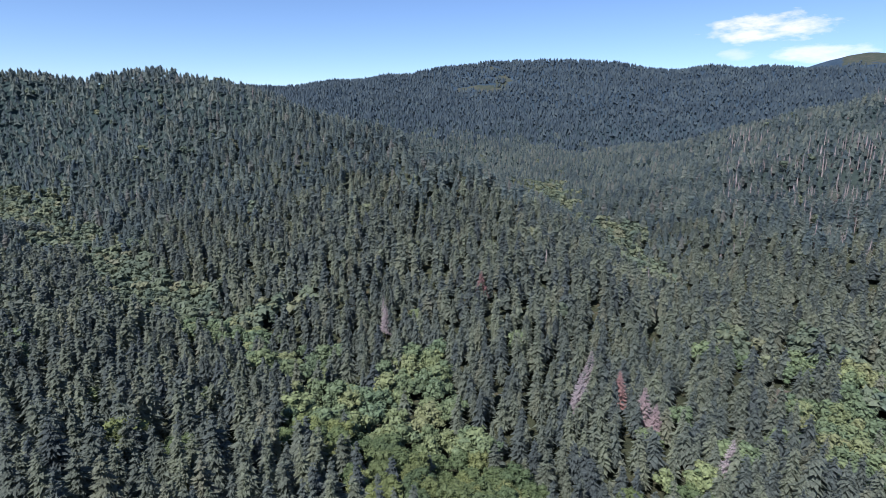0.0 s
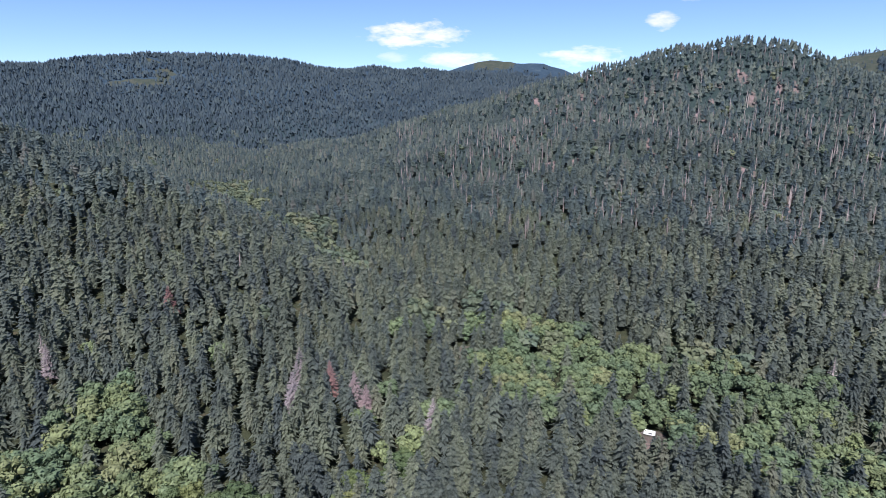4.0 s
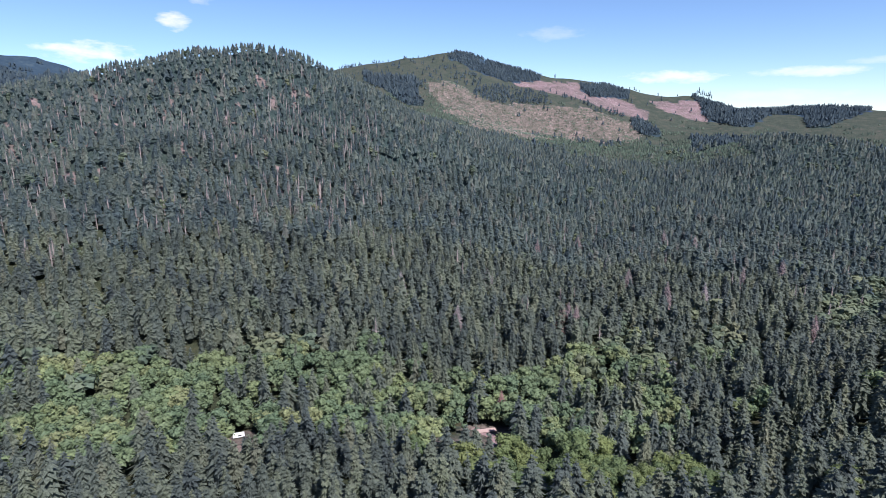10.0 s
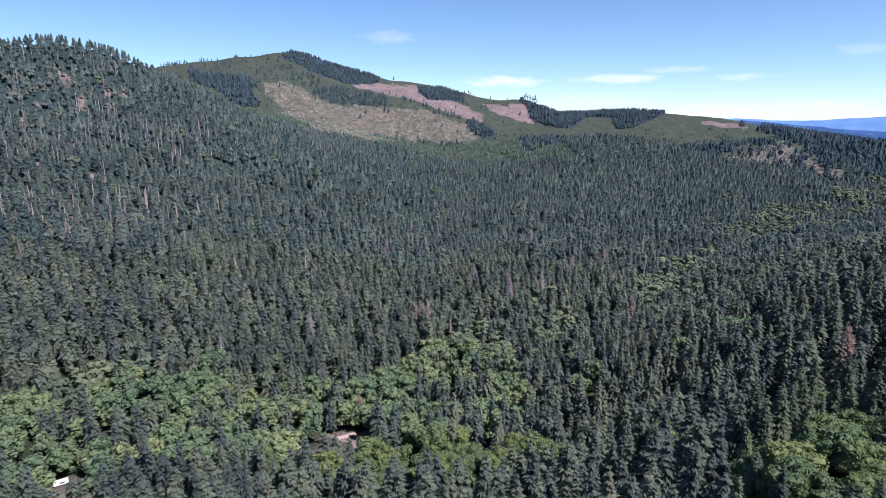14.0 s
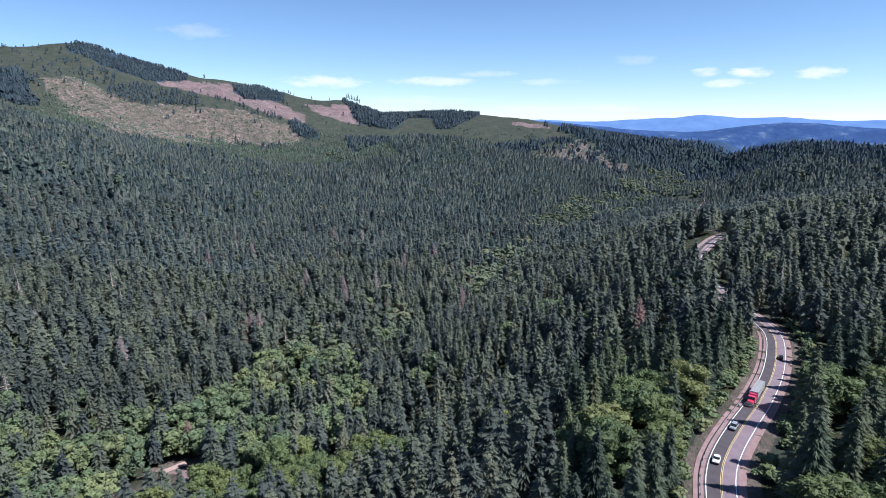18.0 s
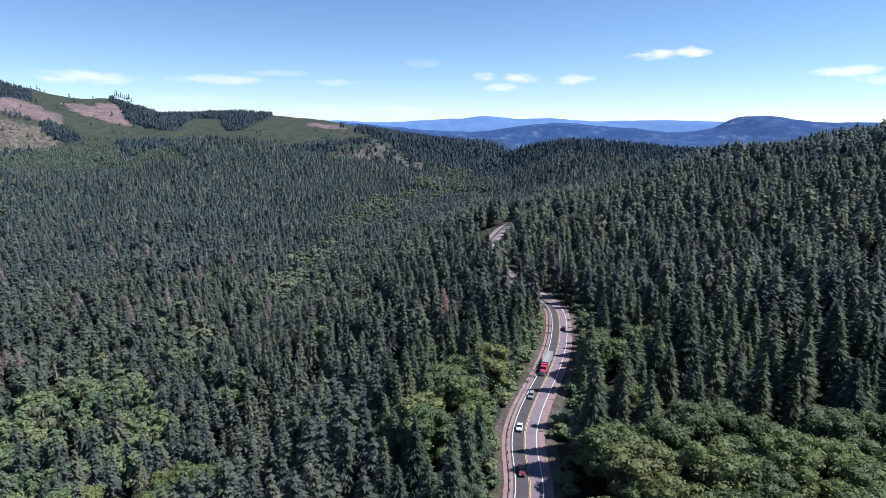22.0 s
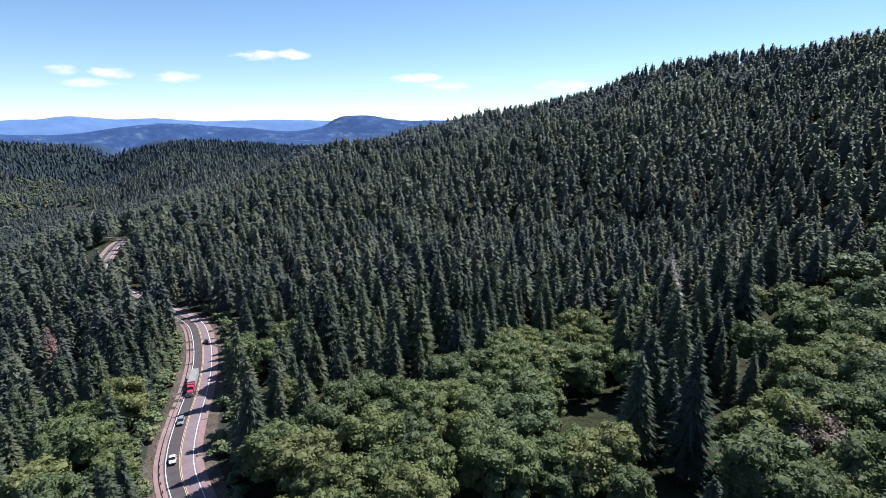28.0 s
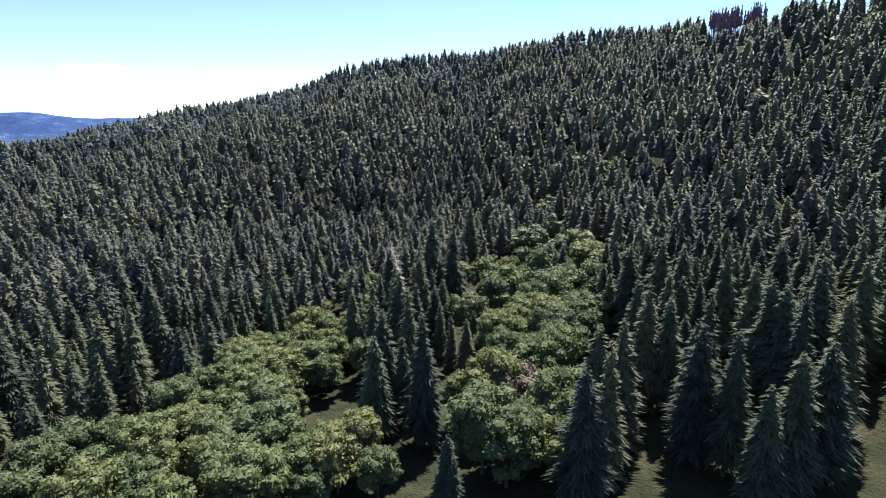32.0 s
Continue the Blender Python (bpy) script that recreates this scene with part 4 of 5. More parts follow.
order = np.argsort(np.where(close, r, 1e9))[:min(300, int(close.sum()))]
mine = np.zeros(len(r), bool)
mine[order] = True

near_shapes = [bough_fir(200 + i, 32 + i % 3, 18, 0.165 + 0.012 * i, 0.06 + 0.03 * (i % 3), True, 0.45) for i in range(6)]
protos = []
for i, (sv, sf) in enumerate(near_shapes):
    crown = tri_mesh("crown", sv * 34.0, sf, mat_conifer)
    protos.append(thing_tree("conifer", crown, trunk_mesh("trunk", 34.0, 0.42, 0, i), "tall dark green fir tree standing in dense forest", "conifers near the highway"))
put_trees(protos, cx0[mine], cy0[mine], tall0[mine], 34.0, g)
mid_shapes = [bough_fir(220 + i, 17, 11, 0.195 + 0.012 * i, 0.1 + 0.03 * (i % 3), True, 0.45) for i in range(6)]
plant("conifer_forest", mid_shapes, cx0[~mine], cy0[~mine], tall0[~mine], mat_forest, g, "dense dark green fir forest on the near slopes")

# b) to 450 m
x, y, g = scatter(270, 450, 11.0, 102)
isb = g.uniform(size=len(x)) < grove(x, y)
bx1, by1 = x[isb], y[isb]
shapes = [bough_fir(240 + i, 15, 12, 0.205 + 0.012 * i, 0.16, False, 0.5) for i in range(6)]
plant("conifer_forest", shapes, x[~isb], y[~isb], conifer_height(x[~isb], y[~isb], g), mat_forest, g, "dense dark green fir forest in the valley")

# c) to 1100 m
x, y, g = scatter(450, 740, 11.6, 103)
isb = g.uniform(size=len(x)) < grove(x, y)
bx2, by2 = x[isb], y[isb]
x, y = x[~isb], y[~isb]
shapes = [bough_fir(260 + i, 9, 8, 0.21 + 0.012 * i, 0.24, False, 0.62) for i in range(5)]
plant("conifer_forest", shapes, x, y, conifer_height(x, y, g), mat_forest, g, "dark green fir forest covering the valley floor")
x, y, g = scatter(740, 1100, 12.0, 109)
isb = g.uniform(size=len(x)) < grove(x, y)
bx2, by2 = np.concatenate([bx2, x[isb]]), np.concatenate([by2, y[isb]])
x, y = x[~isb], y[~isb]
shapes = [bough_fir(270 + i, 6, 6, 0.21 + 0.014 * i, 0.34, False, 0.66) for i in range(5)]
plant("conifer_forest", shapes, x, y, conifer_height(x, y, g), mat_hazed_woods, g, "dark green fir forest covering the hills")

# d) to 2000 m
x, y, g = scatter(1100, 2000, 13.2, 104)
isb = g.uniform(size=len(x)) < grove(x, y)
bx3, by3 = x[isb], y[isb]
x, y = x[~isb], y[~isb]
bz, _, gz, tz = zones(x, y)
keep = ((bz < 0.5) & (gz < 0.5)) | (g.uniform(size=len(x)) < np.where(bearing(x, y) > 115, 0.25, 0.04))
shapes = [fir(280 + i, 3, 4, 0.215 + 0.016 * i, 0.4, 0.25) for i in range(5)]
plant("conifer_forest", shapes, x[keep], y[keep], conifer_height(x[keep], y[keep], g), mat_hazed_woods, g, "dark fir forest on the farther hillsides")

# e) beyond
x, y, g = scatter(2000, 3500, 17.0, 105)
bz, _, gz, tz = zones(x, y)
keep = (((bz < 0.45) & (gz < 0.5)) | ((bz > 0.3) & (bearing(x, y) > 116.4) & (g.uniform(size=len(x)) < 0.25))) & ((np.hypot(x, y) < 2900) | (bearing(x, y) < 60))
shapes = [fir(300 + i, 1, 4, 0.24 + 0.03 * i, 0.25, 0.2) for i in range(4)]
# these far trees carry painted haze blue, not bluer needles
plant("far_forest", shapes, x[keep], y[keep], 24.0 * g.uniform(0.7, 1.15, int(keep.sum())), mat_hazed_forest, g, "forest on the distant mountains with haze blue put into its colour")

# timber left standing on the logged mountain, and young firs on its lower slopes
x, y, g = scatter(2300, 3360, 10.0, 106)
m = (bearing(x, y) > 60) & (bearing(x, y) < 118)
x, y = x[m], y[m]
bz, _, gz, tz = zones(x, y)
r, a = np.hypot(x, y), bearing(x, y)
lone = ((a < 99) & (g.uniform(size=len(x)) < 0.008)) | ((r > 2500) & (a < 76) & (g.uniform(size=len(x)) < 0.02)) | ((fbm(x, y, 160, 47) > 0.6) & (a < 92) & (bz < 0.4) & (g.uniform(size=len(x)) < 0.25))
keep = (tz > g.uniform(0.1, 0.9, len(x))) | lone
shapes = [star_tree(320 + i, 2, 3, 0.17 + 0.03 * i) for i in range(3)]
plant("timber_stand", shapes, x[keep], y[keep], 20.0 * g.uniform(0.6, 1.2, int(keep.sum())), mat_hazed_forest, g, "dark stands of timber left on the logged mountain", wide=1.35)
x, y, g = scatter(1650, 2420, 10.0, 107)
m = (bearing(x, y) > 62) & (bearing(x, y) < 120)
x, y = x[m], y[m]
bz, _, gz, tz = zones(x, y)
keep = gz > 0.4
plant("young_firs", [star_tree(330, 1, 3, 0.34), star_tree(331, 1, 3, 0.42)], x[keep], y[keep], g.uniform(4.0, 10.0, int(keep.sum())), mat_young, g, "light green young fir plantation")

# stumps, slash and low brush on the logged fields
x, y, g = scatter(2000, 3200, 8.5, 111)
m = (bearing(x, y) > 66) & (bearing(x, y) < 126)
x, y = x[m], y[m]
bz, pz, _, _ = zones(x, y)
pick = (bz > 0.3) & (g.uniform(size=len(x)) < 0.75)
x, y, pz = x[pick], y[pick], pz[pick]
low = [star_tree(340 + i, 1, 3, 0.9 + 0.3 * i) for i in range(3)]
k = g.uniform(size=len(x))
m = (k < 0.5) & (pz < 0.9)
plant("low_brush", low, x[m], y[m], g.uniform(2.0, 5.0, int(m.sum())), mat_young, g, "low green brush on the logged slopes", "brush", sink=0.2)
m = (k > 0.5)
plant("logging_slash", low, x[m], y[m], g.uniform(1.2, 3.2, int(m.sum())), mat_slash, g, "pale stumps and slash piles on the logged slopes", "slash", wide=0.75, sink=0.2)

# broadleaf trees: those near at hand are things
def leaf_height(x, g, y=None):
    h = g.uniform(14.0, 23.0, len(x))
    return h if y is None else h + np.where(bearing(x, y) > 190, 5.0, 0.0)


bx, by = np.concatenate([bx0, bx1]), np.concatenate([by0, by1])
r, a = np.hypot(bx, by), bearing(bx, by)
vis = seen_side(a) & (r > 95)
keep = (r > 100) | (a < 140)
bx, by, r, a, vis = bx[keep], by[keep], r[keep], a[keep], vis[keep]
thin = g.uniform(size=len(bx)) < 0.9
bx, by, r = bx[thin], by[thin], r[thin]
vis = vis[thin]
order = np.argsort(np.where(vis, r, 1e9))[:min(300, int(vis.sum()))]
mine = np.zeros(len(r), bool)
mine[order] = True
close = mine & (r < 235)
protos = []
for i in range(4):
    sv, sf = leaf_tree(400 + i, 3700, 0.0155, 44, 0.86, 0.58, 0.65)
    protos.append(thing_tree("broadleaf_tree", tri_mesh("crown", sv * 18.0, sf, mat_broad), trunk_mesh("trunk", 13.0, 0.32, 5, 40 + i),
                             "round-crowned bright green broadleaf tree with dense leaves", "broadleaf trees"))
put_trees(protos, bx[close], by[close], leaf_height(bx[close], g, by[close]), 18.0, g)
protos = []
for i in range(4):
    sv, sf = leaf_tree(420 + i, 1300, 0.024, 18, 0.78, 0.8, 0.5)
    protos.append(thing_tree("broadleaf_tree", tri_mesh("crown", sv * 18.0, sf, mat_broad), trunk_mesh("trunk", 13.0, 0.3, 3, 50 + i),
                             "yellowish green broadleaf tree growing along the creek", "broadleaf trees"))
far = mine & ~close
put_trees(protos, bx[far], by[far], leaf_height(bx[far], g, by[far]), 18.0, g)
ix = ~mine
plant("broadleaf_grove", [leaf_tree(450 + i, 330, 0.044, 9, 0.8) for i in range(3)], bx[ix], by[ix], leaf_height(bx[ix], g), mat_broad_far, g, "yellowish green broadleaf woods along the creek")
ex, ey = np.concatenate([bx2, bx3]), np.concatenate([by2, by3])
shapes = [leaf_tree(440 + i, 44, 0.095, 2, 0.85, 1.2) for i in range(4)]
plant("broadleaf_grove", shapes, ex, ey, leaf_height(ex, g), mat_broad_hazed, g, "yellowish green broadleaf trees lining the creeks", wide=1.15)

# ---- dead trees ----
def bare_tree(seed, twigs, spread):
    """Thin bare boughs of a dead conifer, one metre tall."""
    g = np.random.default_rng(seed)
    v, f = [], []
    for i in range(twigs):
        t = i / twigs
        h = 0.22 + 0.76 * t
        L = spread * ((1 - t) ** 0.8 * 0.9 + 0.08) * g.uniform(0.5, 1.15)
        a = i * 2.399 + g.uniform(-0.4, 0.4)
        d, s = np.array([math.cos(a), math.sin(a), 0]), np.array([-math.sin(a), math.cos(a), 0])
        w_ = L * 0.16
        b0 = len(v)
        up = np.array([0, 0, 1.0])
        v += [up * h, d * L * 0.6 + s * w_ + up * (h - 0.10 * L), d * L + up * (h - 0.12 * L), d * L * 0.6 - s * w_ + up * (h - 0.10 * L)]
        f += [(b0, b0 + 1, b0 + 2), (b0, b0 + 2, b0 + 3)]
    return np.array(v), np.array(f)


mat_snag, nt, b = material("weathered_snag", 0.9, 0.1)
nt.links.new(ramp(nt, noise_tex(nt, 1.2, 4), [(0.3, (0.22, 0.175, 0.165)), (0.7, (0.42, 0.36, 0.34))]), b.inputs["Base Color"])
# bearing, distance, height, rusty (1) or grey (0)
DEAD = [(14.7, 325, 27, 0), (18.6, 344, 25, 1), (21.1, 328, 25, 0), (29.6, 298, 26, 0), (15.6, 365, 25, 0), (22.3, 322, 22, 0), (126.9, 300, 25, 1), (86.8, 498, 26, 1), (87.4, 502, 27, 0), (88.2, 495, 27, 0),
        (96.7, 594, 30, 0), (98.7, 845, 30, 0), (84.0, 782, 30, 0), (75.9, 482, 25, 0), (80.7, 344, 19, 1), (93, 640, 28, 0), (103, 700, 28, 0), (91, 720, 28, 0), (100, 610, 28, 0), (79, 600, 26, 0), (-6, 430, 24, 0), (4, 480, 25, 1),
        (70, 560, 26, 0), (106, 760, 28, 0), (96, 900, 28, 0), (226, 136, 7, 1), (185.7, 264, 27, 0), (88, 830, 28, 0), (109, 560, 26, 0)]
dead_g = np.random.default_rng(55)
for rusty in (0, 1):
    protos = []
    for i in range(3):
        sv, sf = bare_tree(500 + i + 10 * rusty, 460, 0.25)
        protos.append(thing_tree("dead_conifer", tri_mesh("crown", sv * 26.0, sf, mat_red if rusty else mat_dead), trunk_mesh("trunk", 26.0, 0.3, 0, 60 + i),
                                 "dead fir tree with rusty red needles" if rusty else "dead fir tree with bare pinkish grey branches", "dead firs"))
    rows = np.array([q for q in DEAD if q[3] == rusty], float)
    q = at(rows[:, 0], rows[:, 1])
    put_trees(protos, q[:, 0], q[:, 1], rows[:, 2] * 1.25, 26.0, dead_g)

mat_withered = foliage("withered_leaves", [(0.0, (0.16, 0.13, 0.105)), (1.0, (0.17, 0.14, 0.115))], True, 0.2, amount=0.8)
sv, sf = leaf_tree(540, 3000, 0.016, 30, 0.7, 0.6, 0.8)
e = thing_tree("dead_maple", tri_mesh("crown", sv * 19.0, sf, mat_withered), trunk_mesh("trunk", 14.0, 0.3, 6, 66), "dying maple with withered brown leaves", "")
put_trees([e], *at(np.array([199.2]), np.array([152.0])).T, np.array([22.0]), 19.0, dead_g)

# pale snags scattered on the steep face and the flats
pole_v = np.array([[0.006 * math.cos(k * 2.09), 0.006 * math.sin(k * 2.09), z] for z in (0, 0.55) for k in range(3)] + [[0, 0, 1.0]])
pole_f = np.array([[k, (k + 1) % 3, 3 + (k + 1) % 3] for k in range(3)] + [[k, 3 + (k + 1) % 3, 3 + k] for k in range(3)] + [[3 + k, 3 + (k + 1) % 3, 6] for k in range(3)])
sv, sf = bare_tree(520, 40, 0.10)
snag_shape = (np.concatenate([pole_v * (2.7, 2.7, 1), sv]), np.concatenate([pole_f, sf + len(pole_v)]))
x, y, g = scatter(430, 1450, 17.0, 108)
a = bearing(x, y)
m = ((a > 26) & (a < 68) & (np.hypot(x, y) > 700) & (g.uniform(size=len(x)) < 0.05 + 0.6 * (fbm(x, y, 150, 71) > 0.2))) | ((a > 68) & (a < 112) & (np.hypot(x, y) < 1000) & (g.uniform(size=len(x)) < 0.06)) | (g.uniform(size=len(x)) < 0.006)
plant("snags", [snag_shape], x[m], y[m], g.uniform(22.0, 33.0, int(m.sum())), mat_snag, g, "pale dead tree trunks standing on the hillside", "dead trees", wide=1.7)

# the tall thinned stand on the crest, trunks showing
g = np.random.default_rng(77)
a, d = g.uniform(214.9, 219.2, 110), g.uniform(655, 715, 110)
q = at(a, d)
sv, sf = fir(530, 5, 5, 0.075, 0.5)
lean_shape = (np.concatenate([pole_v * (1.4, 1.4, 0.96), sv]), np.concatenate([pole_f, sf + len(pole_v)]))
plant("thinned_stand", [lean_shape], q[:, 0], q[:, 1], g.uniform(26, 33, 110), mat_brown, g, "thinned stand of tall purplish brown trees on the ridge", "trees")
q = at(np.linspace(97.7, 98.9, 9), np.full(9, 3010.0))
plant("lone_trees", [lean_shape], q[:, 0], q[:, 1], g.uniform(34, 50, 9), mat_hazed_forest, g, "row of tall lone trees on the bare summit", "trees", wide=1.6)

# ---- the highway's furniture and vehicles ----
def plain(name, color, rough=0.5, metal=0.0, spec=0.5):
    m, nt, b = material(name, rough, spec)
    n = ramp(nt, noise_tex(nt, 3.0, 4), [(0.3, tuple(c * 0.85 for c in color)), (0.7, tuple(min(1, c * 1.1) for c in color))])
    nt.links.new(n, b.inputs["Base Color"])
    b.inputs["Metallic"].default_value = metal
    return m


mat_steel = plain("galvanised_steel", (0.42, 0.42, 0.43), 0.45, 0.8)
mat_post = plain("weathered_post", (0.16, 0.12, 0.09), 0.9, 0.0, 0.1)
mat_glass = plain("dark_glass", (0.02, 0.025, 0.03), 0.08)
mat_rubber = plain("tyre_rubber", (0.025, 0.025, 0.025), 0.9)
mat_white_car = plain("white_paint", (0.78, 0.78, 0.77), 0.3)
mat_silver_car = plain("silver_paint", (0.45, 0.46, 0.48), 0.3, 0.5)
mat_maroon_car = plain("maroon_paint", (0.16, 0.03, 0.045), 0.3)
mat_black_car = plain("black_paint", (0.03, 0.03, 0.035), 0.3)
mat_red_cab = plain("red_cab_paint", (0.50, 0.045, 0.10), 0.35)
mat_tarp = plain("grey_tarpaulin", (0.27, 0.27, 0.28), 0.8, 0.0, 0.2)
mat_lamp = plain("lamp_glass", (0.75, 0.75, 0.70), 0.15)
mat_tail = plain("tail_light", (0.45, 0.02, 0.02), 0.2)
mat_wood = plain("sawn_timber", (0.38, 0.27, 0.245), 0.85, 0.0, 0.1)
mat_roof = plain("pale_metal_roof", (0.52, 0.43, 0.40), 0.6)


def part(name, bm, mat, parent, label=""):
    me = bpy.data.meshes.new(name)
    bm.to_mesh(me)
    bm.free()
    me.materials.append(mat)
    ob = new(name, me)
    ob.parent = parent
    return tagged(ob, label)


def box(x0, x1, y0, y1, z0, z1, bevel=0.05, taper=None):
    """A bevelled block; taper: how far the top is drawn in at the front, back and sides."""
    bm = bmesh.new()
    bmesh.ops.create_cube(bm, size=1.0)
    for v in bm.verts:
        top = v.co.z > 0
        v.co = (x1 if v.co.x > 0 else x0, y1 if v.co.y > 0 else y0, z1 if top else z0)
        if taper and top:
            fr, bk, sd = taper
            v.co.y += -fr if v.co.y > (y0 + y1) / 2 else bk
            v.co.x += -sd if v.co.x > (x0 + x1) / 2 else sd
    if bevel:
        bmesh.ops.bevel(bm, geom=list(bm.edges), offset=bevel, segments=2, affect="EDGES")
    return bm


def wheel(x, y, r, w_, parent):
    bm = bmesh.new()
    bmesh.ops.create_cone(bm, cap_ends=True, segments=18, radius1=r, radius2=r, depth=w_, matrix=Matrix.Translation((x, y, r)) @ Matrix.Rotation(math.pi / 2, 4, "Y"))
    bmesh.ops.bevel(bm, geom=[e for e in bm.edges if len(e.link_faces) == 2 and any(len(f.verts) > 4 for f in e.link_faces)], offset=0.04, segments=2, affect="EDGES")
    ty = part("wheel", bm, mat_rubber, parent)
    bm = bmesh.new()
    bmesh.ops.create_cone(bm, cap_ends=True, segments=12, radius1=r * 0.6, radius2=r * 0.55, depth=w_ + 0.02, matrix=Matrix.Translation((x, y, r)) @ Matrix.Rotation(math.pi / 2, 4, "Y"))
    part("rim", bm, mat_steel, ty)


def car(label, paint, tall=1.5, suv=False):
    """A car that faces +y, 4.6 m long."""
    e = tagged(new("car"), label, "car", "cars on the highway")
    part("body", box(-0.9, 0.9, -2.3, 2.3, 0.32, 0.92, 0.12, (0.10, 0.05, 0.04)), paint, e)
    part("cabin", box(-0.82, 0.82, -2.1 if suv else -1.7, 0.95, 0.88, tall - 0.06, 0.08, (0.62, 0.25 if suv else 0.55, 0.14)), mat_glass, e, "dark tinted windows")
    part("roof", box(-0.68, 0.68, -1.8 if suv else -1.15, 0.30, tall - 0.10, tall, 0.04), paint, e)
    part("front_bumper", box(-0.86, 0.86, 2.2, 2.36, 0.35, 0.6, 0.05), mat_black_car, e)
    part("rear_bumper", box(-0.86, 0.86, -2.36, -2.2, 0.35, 0.6, 0.05), mat_black_car, e)
    for s in (-1, 1):
        part("headlight", box(s * 0.7 - 0.16, s * 0.7 + 0.16, 2.2, 2.32, 0.64, 0.8, 0.02), mat_lamp, e)
        part("tail_light", box(s * 0.72 - 0.13, s * 0.72 + 0.13, -2.33, -2.22, 0.66, 0.86, 0.02), mat_tail, e)
        part("mirror", box(s * 0.98 - 0.09, s * 0.98 + 0.09, 0.65, 0.8, 0.95, 1.08, 0.03), paint, e)
        for yy in (-1.4, 1.42):
            wheel(s * 0.8, yy, 0.33, 0.22, e)
    return e


def truck():
    """A red tractor with a tarpaulin-covered trailer, facing +y."""
    e = tagged(new("semi_truck"), "red semi truck pulling a long grey covered trailer", "truck")
    part("chassis", box(-0.5, 0.5, -9.5, 6.6, 0.75, 1.0, 0.04), mat_black_car, e)
    part("hood", box(-1.0, 1.0, 4.6, 6.9, 1.0, 2.0, 0.15, (0.25, 0.0, 0.12)), mat_red_cab, e)
    part("cab", box(-1.2, 1.2, 2.6, 4.7, 1.0, 3.0, 0.12, (0.35, 0.0, 0.10)), mat_red_cab, e)
    part("sleeper", box(-1.2, 1.2, 1.2, 2.7, 1.0, 3.3, 0.12, (0.3, 0.05, 0.08)), mat_red_cab, e)
    part("windshield", box(-1.0, 1.0, 4.45, 4.72, 2.1, 2.85, 0.04, (0.22, 0.0, 0.08)), mat_glass, e)
    part("grille", box(-0.7, 0.7, 6.85, 6.98, 1.0, 1.85, 0.03), mat_steel, e, "chrome grille")
    part("bumper", box(-1.2, 1.2, 6.8, 7.1, 0.45, 0.9, 0.06), mat_steel, e, "chrome bumper")
    part("bulkhead", box(-1.25, 1.25, 0.45, 0.7, 1.1, 3.7, 0.04), mat_white_car, e, "white front bulkhead of the trailer")
    part("trailer_box", box(-1.27, 1.27, -13.0, 0.5, 1.15, 3.55, 0.06), mat_tarp, e, "grey trailer sides")
    for k in range(11):
        part("roof_bow", box(-1.29, 1.29, -12.6 + 1.25 * k, -12.5 + 1.25 * k, 3.5, 3.6, 0.02), mat_tarp, e)
    for s in (-1, 1):
        part("exhaust_stack", box(s * 1.3 - 0.08, s * 1.3 + 0.08, 1.0, 1.16, 1.2, 3.9, 0.05), mat_steel, e, "chrome exhaust stack")
        part("headlight", box(s * 0.95 - 0.14, s * 0.95 + 0.14, 6.7, 6.86, 1.15, 1.4, 0.03), mat_lamp, e)
        part("fuel_tank", box(s * 1.0 - 0.25, s * 1.0 + 0.25, 2.3, 3.9, 0.55, 1.1, 0.12), mat_steel, e)
        for yy in (5.9, 1.2, -0.1, -10.6, -11.9):
            wheel(s * 1.0, yy, 0.5, 0.45 if yy < 5 else 0.3, e)
    return e


near_road = stretch_of(road_line, 60, 600)


def on_road(dist, side, toward):
    """A pose on the highway at this distance, so far to the right of its centre line."""
    k = int(np.argmin(np.abs(np.hypot(near_road[:, 0], near_road[:, 1]) - dist)))
    d = near_road[k + 1] - near_road[k - 1]
    n = np.array([d[1], -d[0]]) / math.hypot(d[0], d[1])
    p = near_road[k, :2] + n * side
    face = math.atan2(-d[0], d[1]) + (math.pi if toward else 0)
    tilt = math.atan2(d[2], math.hypot(d[0], d[1])) * (-1 if toward else 1)
    return Matrix.Translation((p[0], p[1], near_road[k, 2] + 0.075)) @ Matrix.Rotation(face, 4, "Z") @ Matrix.Rotation(tilt, 4, "X")


truck().matrix_basis = on_road(207, -1.9, True)
car("maroon sedan driving down the highway", mat_maroon_car).matrix_basis = on_road(134, -1.8, True)
car("white sedan driving down the highway", mat_white_car).matrix_basis = on_road(158, -1.85, True)
car("silver car following in front of the truck", mat_silver_car, 1.65, True).matrix_basis = on_road(180, -1.85, True)
car("black car driving away up the highway", mat_black_car, 1.6, True).matrix_basis = on_road(262, 1.7, False)

rail_line = stretch_of(road_line, 84, 345)
rail = tagged(new("guardrail"), "long galvanised steel guardrail on wooden posts beside the highway", "guardrail")
d = np.gradient(rail_line[:, :2], axis=0)
nrm = np.stack([d[:, 1], -d[:, 0]], 1) / np.linalg.norm(d, axis=1)[:, None]
c = np.concatenate([rail_line[:, :2] - nrm * 4.9, rail_line[:, 2:]], 1)
prof = [(0.0, 0.50), (0.07, 0.56), (0.0, 0.64), (0.07, 0.72), (0.0, 0.80), (-0.03, 0.80), (-0.03, 0.50)]
n, k = len(c), len(prof)
rv = np.concatenate([np.concatenate([c[:, :2] + nrm * o, c[:, 2:] + z], 1) for o, z in prof])
ii = np.arange(n - 1)
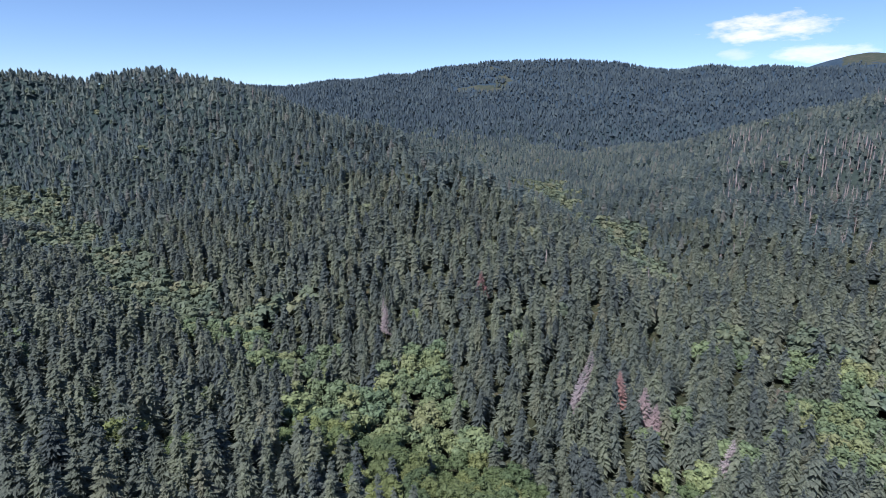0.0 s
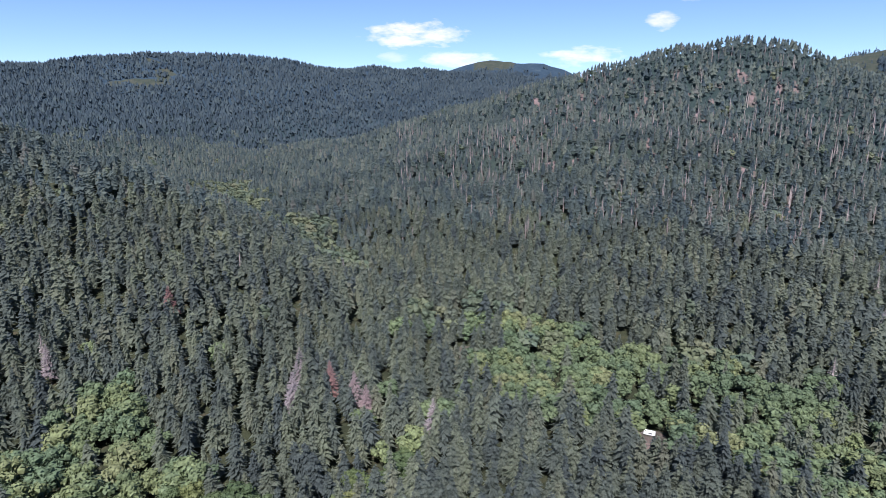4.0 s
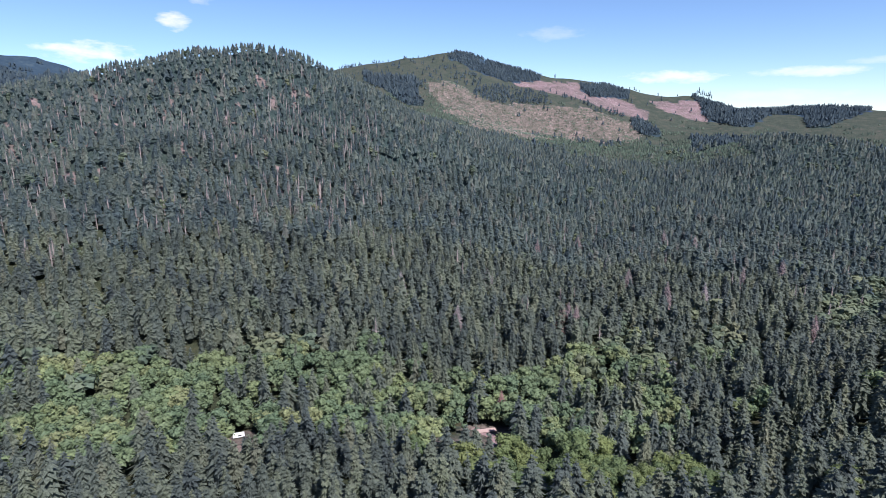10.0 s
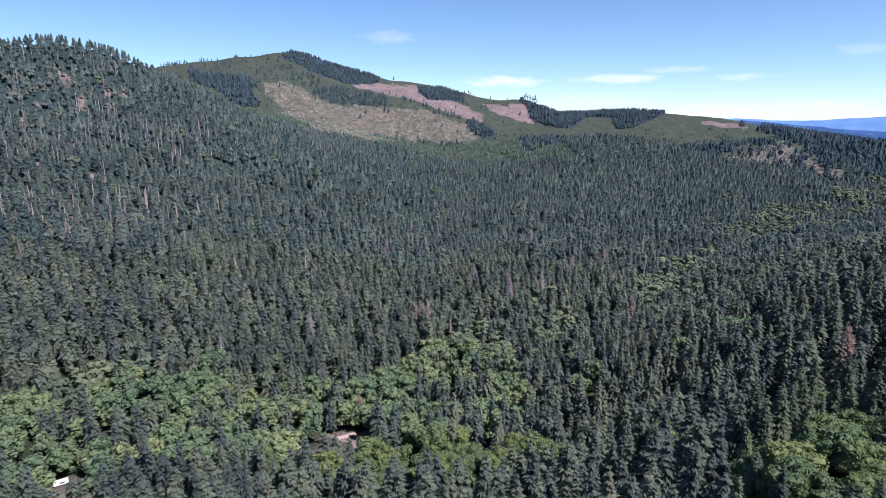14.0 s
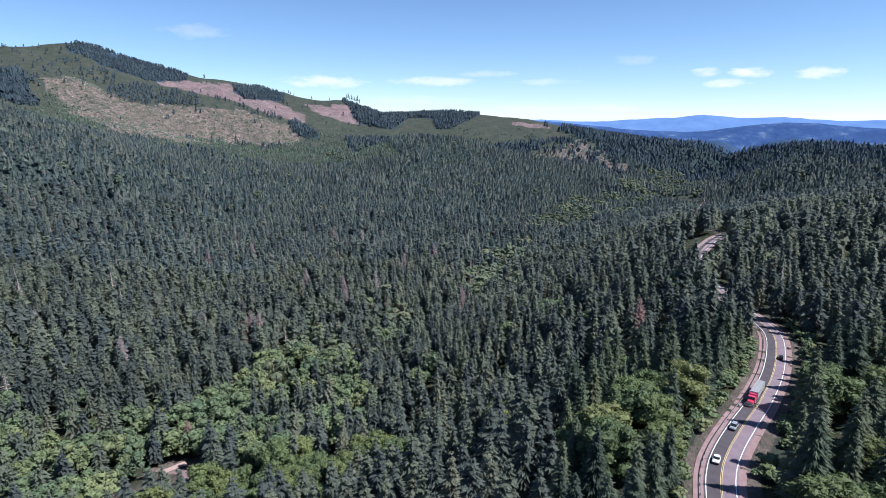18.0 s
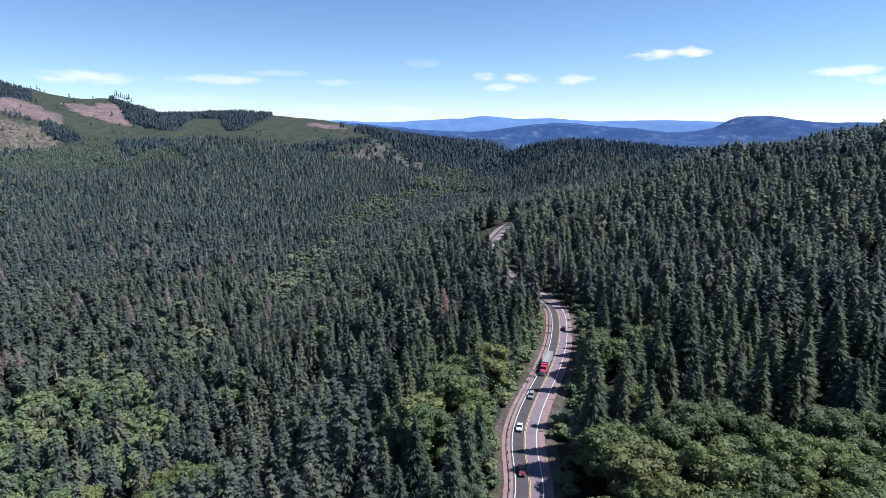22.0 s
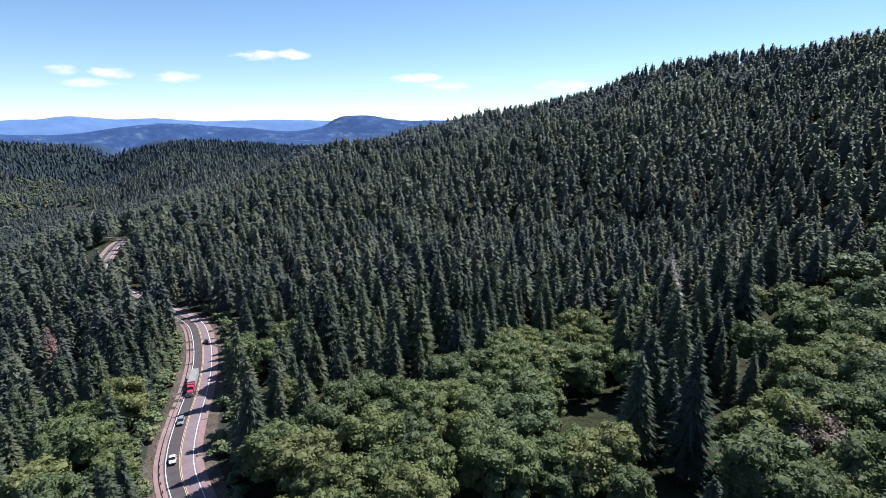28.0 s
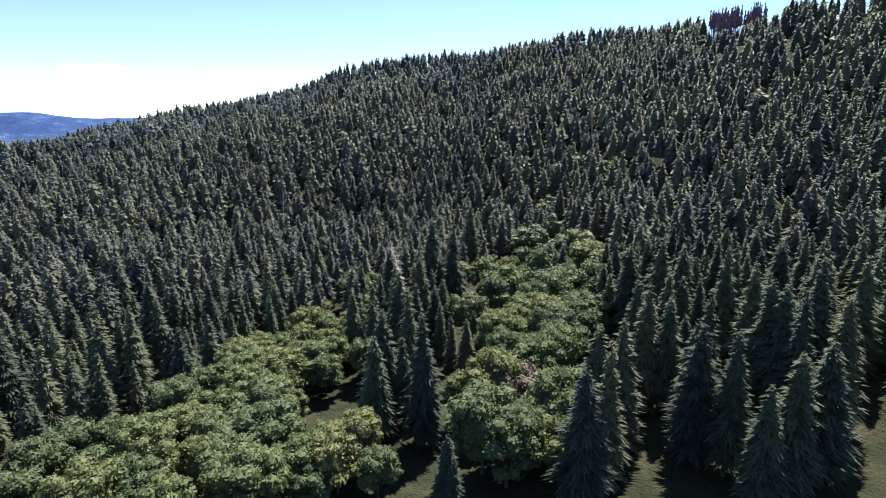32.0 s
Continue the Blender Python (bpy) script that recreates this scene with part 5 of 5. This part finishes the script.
rf = np.concatenate([np.stack([j * n + ii, j * n + ii + 1, ((j + 1) % k) * n + ii + 1, ((j + 1) % k) * n + ii], 1) for j in range(k)])
o = new("rail", tri_mesh("rail", rv, rf, mat_steel))
o.parent = rail
bm = box(-0.09, 0.09, -0.09, 0.09, -0.4, 0.78, 0.01)
post_me = bpy.data.meshes.new("post")
bm.to_mesh(post_me)
bm.free()
post_me.materials.append(mat_post)
for i in range(1, n, 2):
    o = new("post", post_me)
    o.location = c[i] - np.array([*(nrm[i] * 0.13), 0])
    o.parent = rail

# low shrubs on the grassy bank above the highway
g = np.random.default_rng(91)
bank = stretch_of(road_line, 95, 320)
d = np.gradient(bank[:, :2], axis=0)
nrm = np.stack([d[:, 1], -d[:, 0]], 1) / np.linalg.norm(d, axis=1)[:, None]
k = g.integers(0, len(bank), 330)
q = bank[k, :2] + nrm[k] * np.where(np.arange(330) < 150, g.uniform(9.0, 16.0, 330), g.uniform(-15.0, -8.6, 330))[:, None]
plant("roadside_shrubs", [leaf_tree(560 + i, 110, 0.075, 3, 0.85) for i in range(3)], q[:, 0], q[:, 1], g.uniform(1.5, 5.5, 330), mat_broad_far, g, "bright green shrubs on the bank beside the highway", "shrubs", wide=1.3, sink=0.3)

# ---- small things in the clearings ----
def place(ob, bearing_, dist, turn, lift=0.0):
    q = at(bearing_, dist)
    ob.matrix_basis = Matrix.Translation((q[0], q[1], float(height(np.array([q[0]]), np.array([q[1]]))[0]) + lift)) @ Matrix.Rotation(radians(turn), 4, "Z")
    return ob


e = tagged(new("camper"), "white travel camper parked in a grassy clearing", "camper")
part("body", box(-1.2, 1.2, -3.4, 3.4, 0.5, 2.8, 0.2, (0.3, 0.1, 0.05)), mat_white_car, e)
part("roof_vent", box(-0.3, 0.3, -0.5, 0.2, 2.76, 2.95, 0.04), mat_steel, e)
part("window", box(1.17, 1.23, -1.6, 0.4, 1.4, 2.1, 0.02), mat_glass, e)
part("window", box(-1.23, -1.17, -1.6, 0.4, 1.4, 2.1, 0.02), mat_glass, e)
part("door", box(1.18, 1.24, 1.0, 1.8, 0.6, 2.4, 0.02), mat_silver_car, e)
part("drawbar", box(-0.1, 0.1, 3.2, 4.6, 0.45, 0.6, 0.02), mat_steel, e)
for s in (-1, 1):
    wheel(s * 1.05, -0.4, 0.36, 0.24, e)
place(e, 52.6, 332, 35)

e = tagged(new("cabin"), "small pale cabin with a low metal roof among the trees", "cabin")
part("wall", box(-3.0, 3.0, -2.4, 2.4, -0.5, 2.6, 0.03), mat_wood, e)
for s in (-1, 1):
    bm = box(-3.4, 3.4, -0.06, 0.06, 0.0, 3.1, 0.02)
    bmesh.ops.transform(bm, matrix=Matrix.Translation((0, s * 2.75, 2.45)) @ Matrix.Rotation(s * radians(64), 4, "X"), verts=bm.verts)
    part("roof", bm, mat_roof, e)
part("door", box(-0.5, 0.5, -2.46, -2.40, 0.0, 2.0, 0.02), mat_post, e)
part("window", box(1.2, 2.2, -2.46, -2.40, 1.0, 1.9, 0.02), mat_glass, e)
place(e, 97.9, 464, 20, 0.3)

e = tagged(new("timber_deck"), "long low pale timber deck at the edge of a dirt clearing", "deck")
for k in range(26):
    part("plank", box(-7.0, 7.0, -2.0 + 0.155 * k, -1.86 + 0.155 * k, 0.9, 0.96, 0.01), mat_wood, e)
for xx in (-6.6, -3.3, 0.0, 3.3, 6.6):
    for yy in (-1.8, 1.8):
        part("leg", box(xx - 0.1, xx + 0.1, yy - 0.1, yy + 0.1, -0.6, 0.9, 0.01), mat_post, e)
place(e, 79.0, 325, -62, 0.1)

track = line([(77.5, 330, 5), (79.6, 318, 5), (80.3, 306, 6), (80.0, 292, 8), (79.5, 278, 11)], 2.0)
track[:, 2] = height(track[:, 0], track[:, 1]) + 0.15
tagged(ribbon("dirt_track", track, -2.4, 2.4, 0.1, mat_gravel), "pale dirt track through the clearing", "track", kind="structure")
track = line([(73.6, 316, 5), (74.8, 306, 6), (75.2, 294, 8), (75.4, 282, 11)], 2.0)
track[:, 2] = height(track[:, 0], track[:, 1]) + 0.15
tagged(ribbon("dirt_track", track, -2.2, 2.2, 0.1, mat_gravel), "reddish dirt driveway in the woods", "track", kind="structure")
q = at(138.6, 350)
plant("roadside_snag", [snag_shape], q[None, 0], q[None, 1], np.array([30.0]), mat_snag, g, "tall pale dead trunk beside the highway", "dead tree")
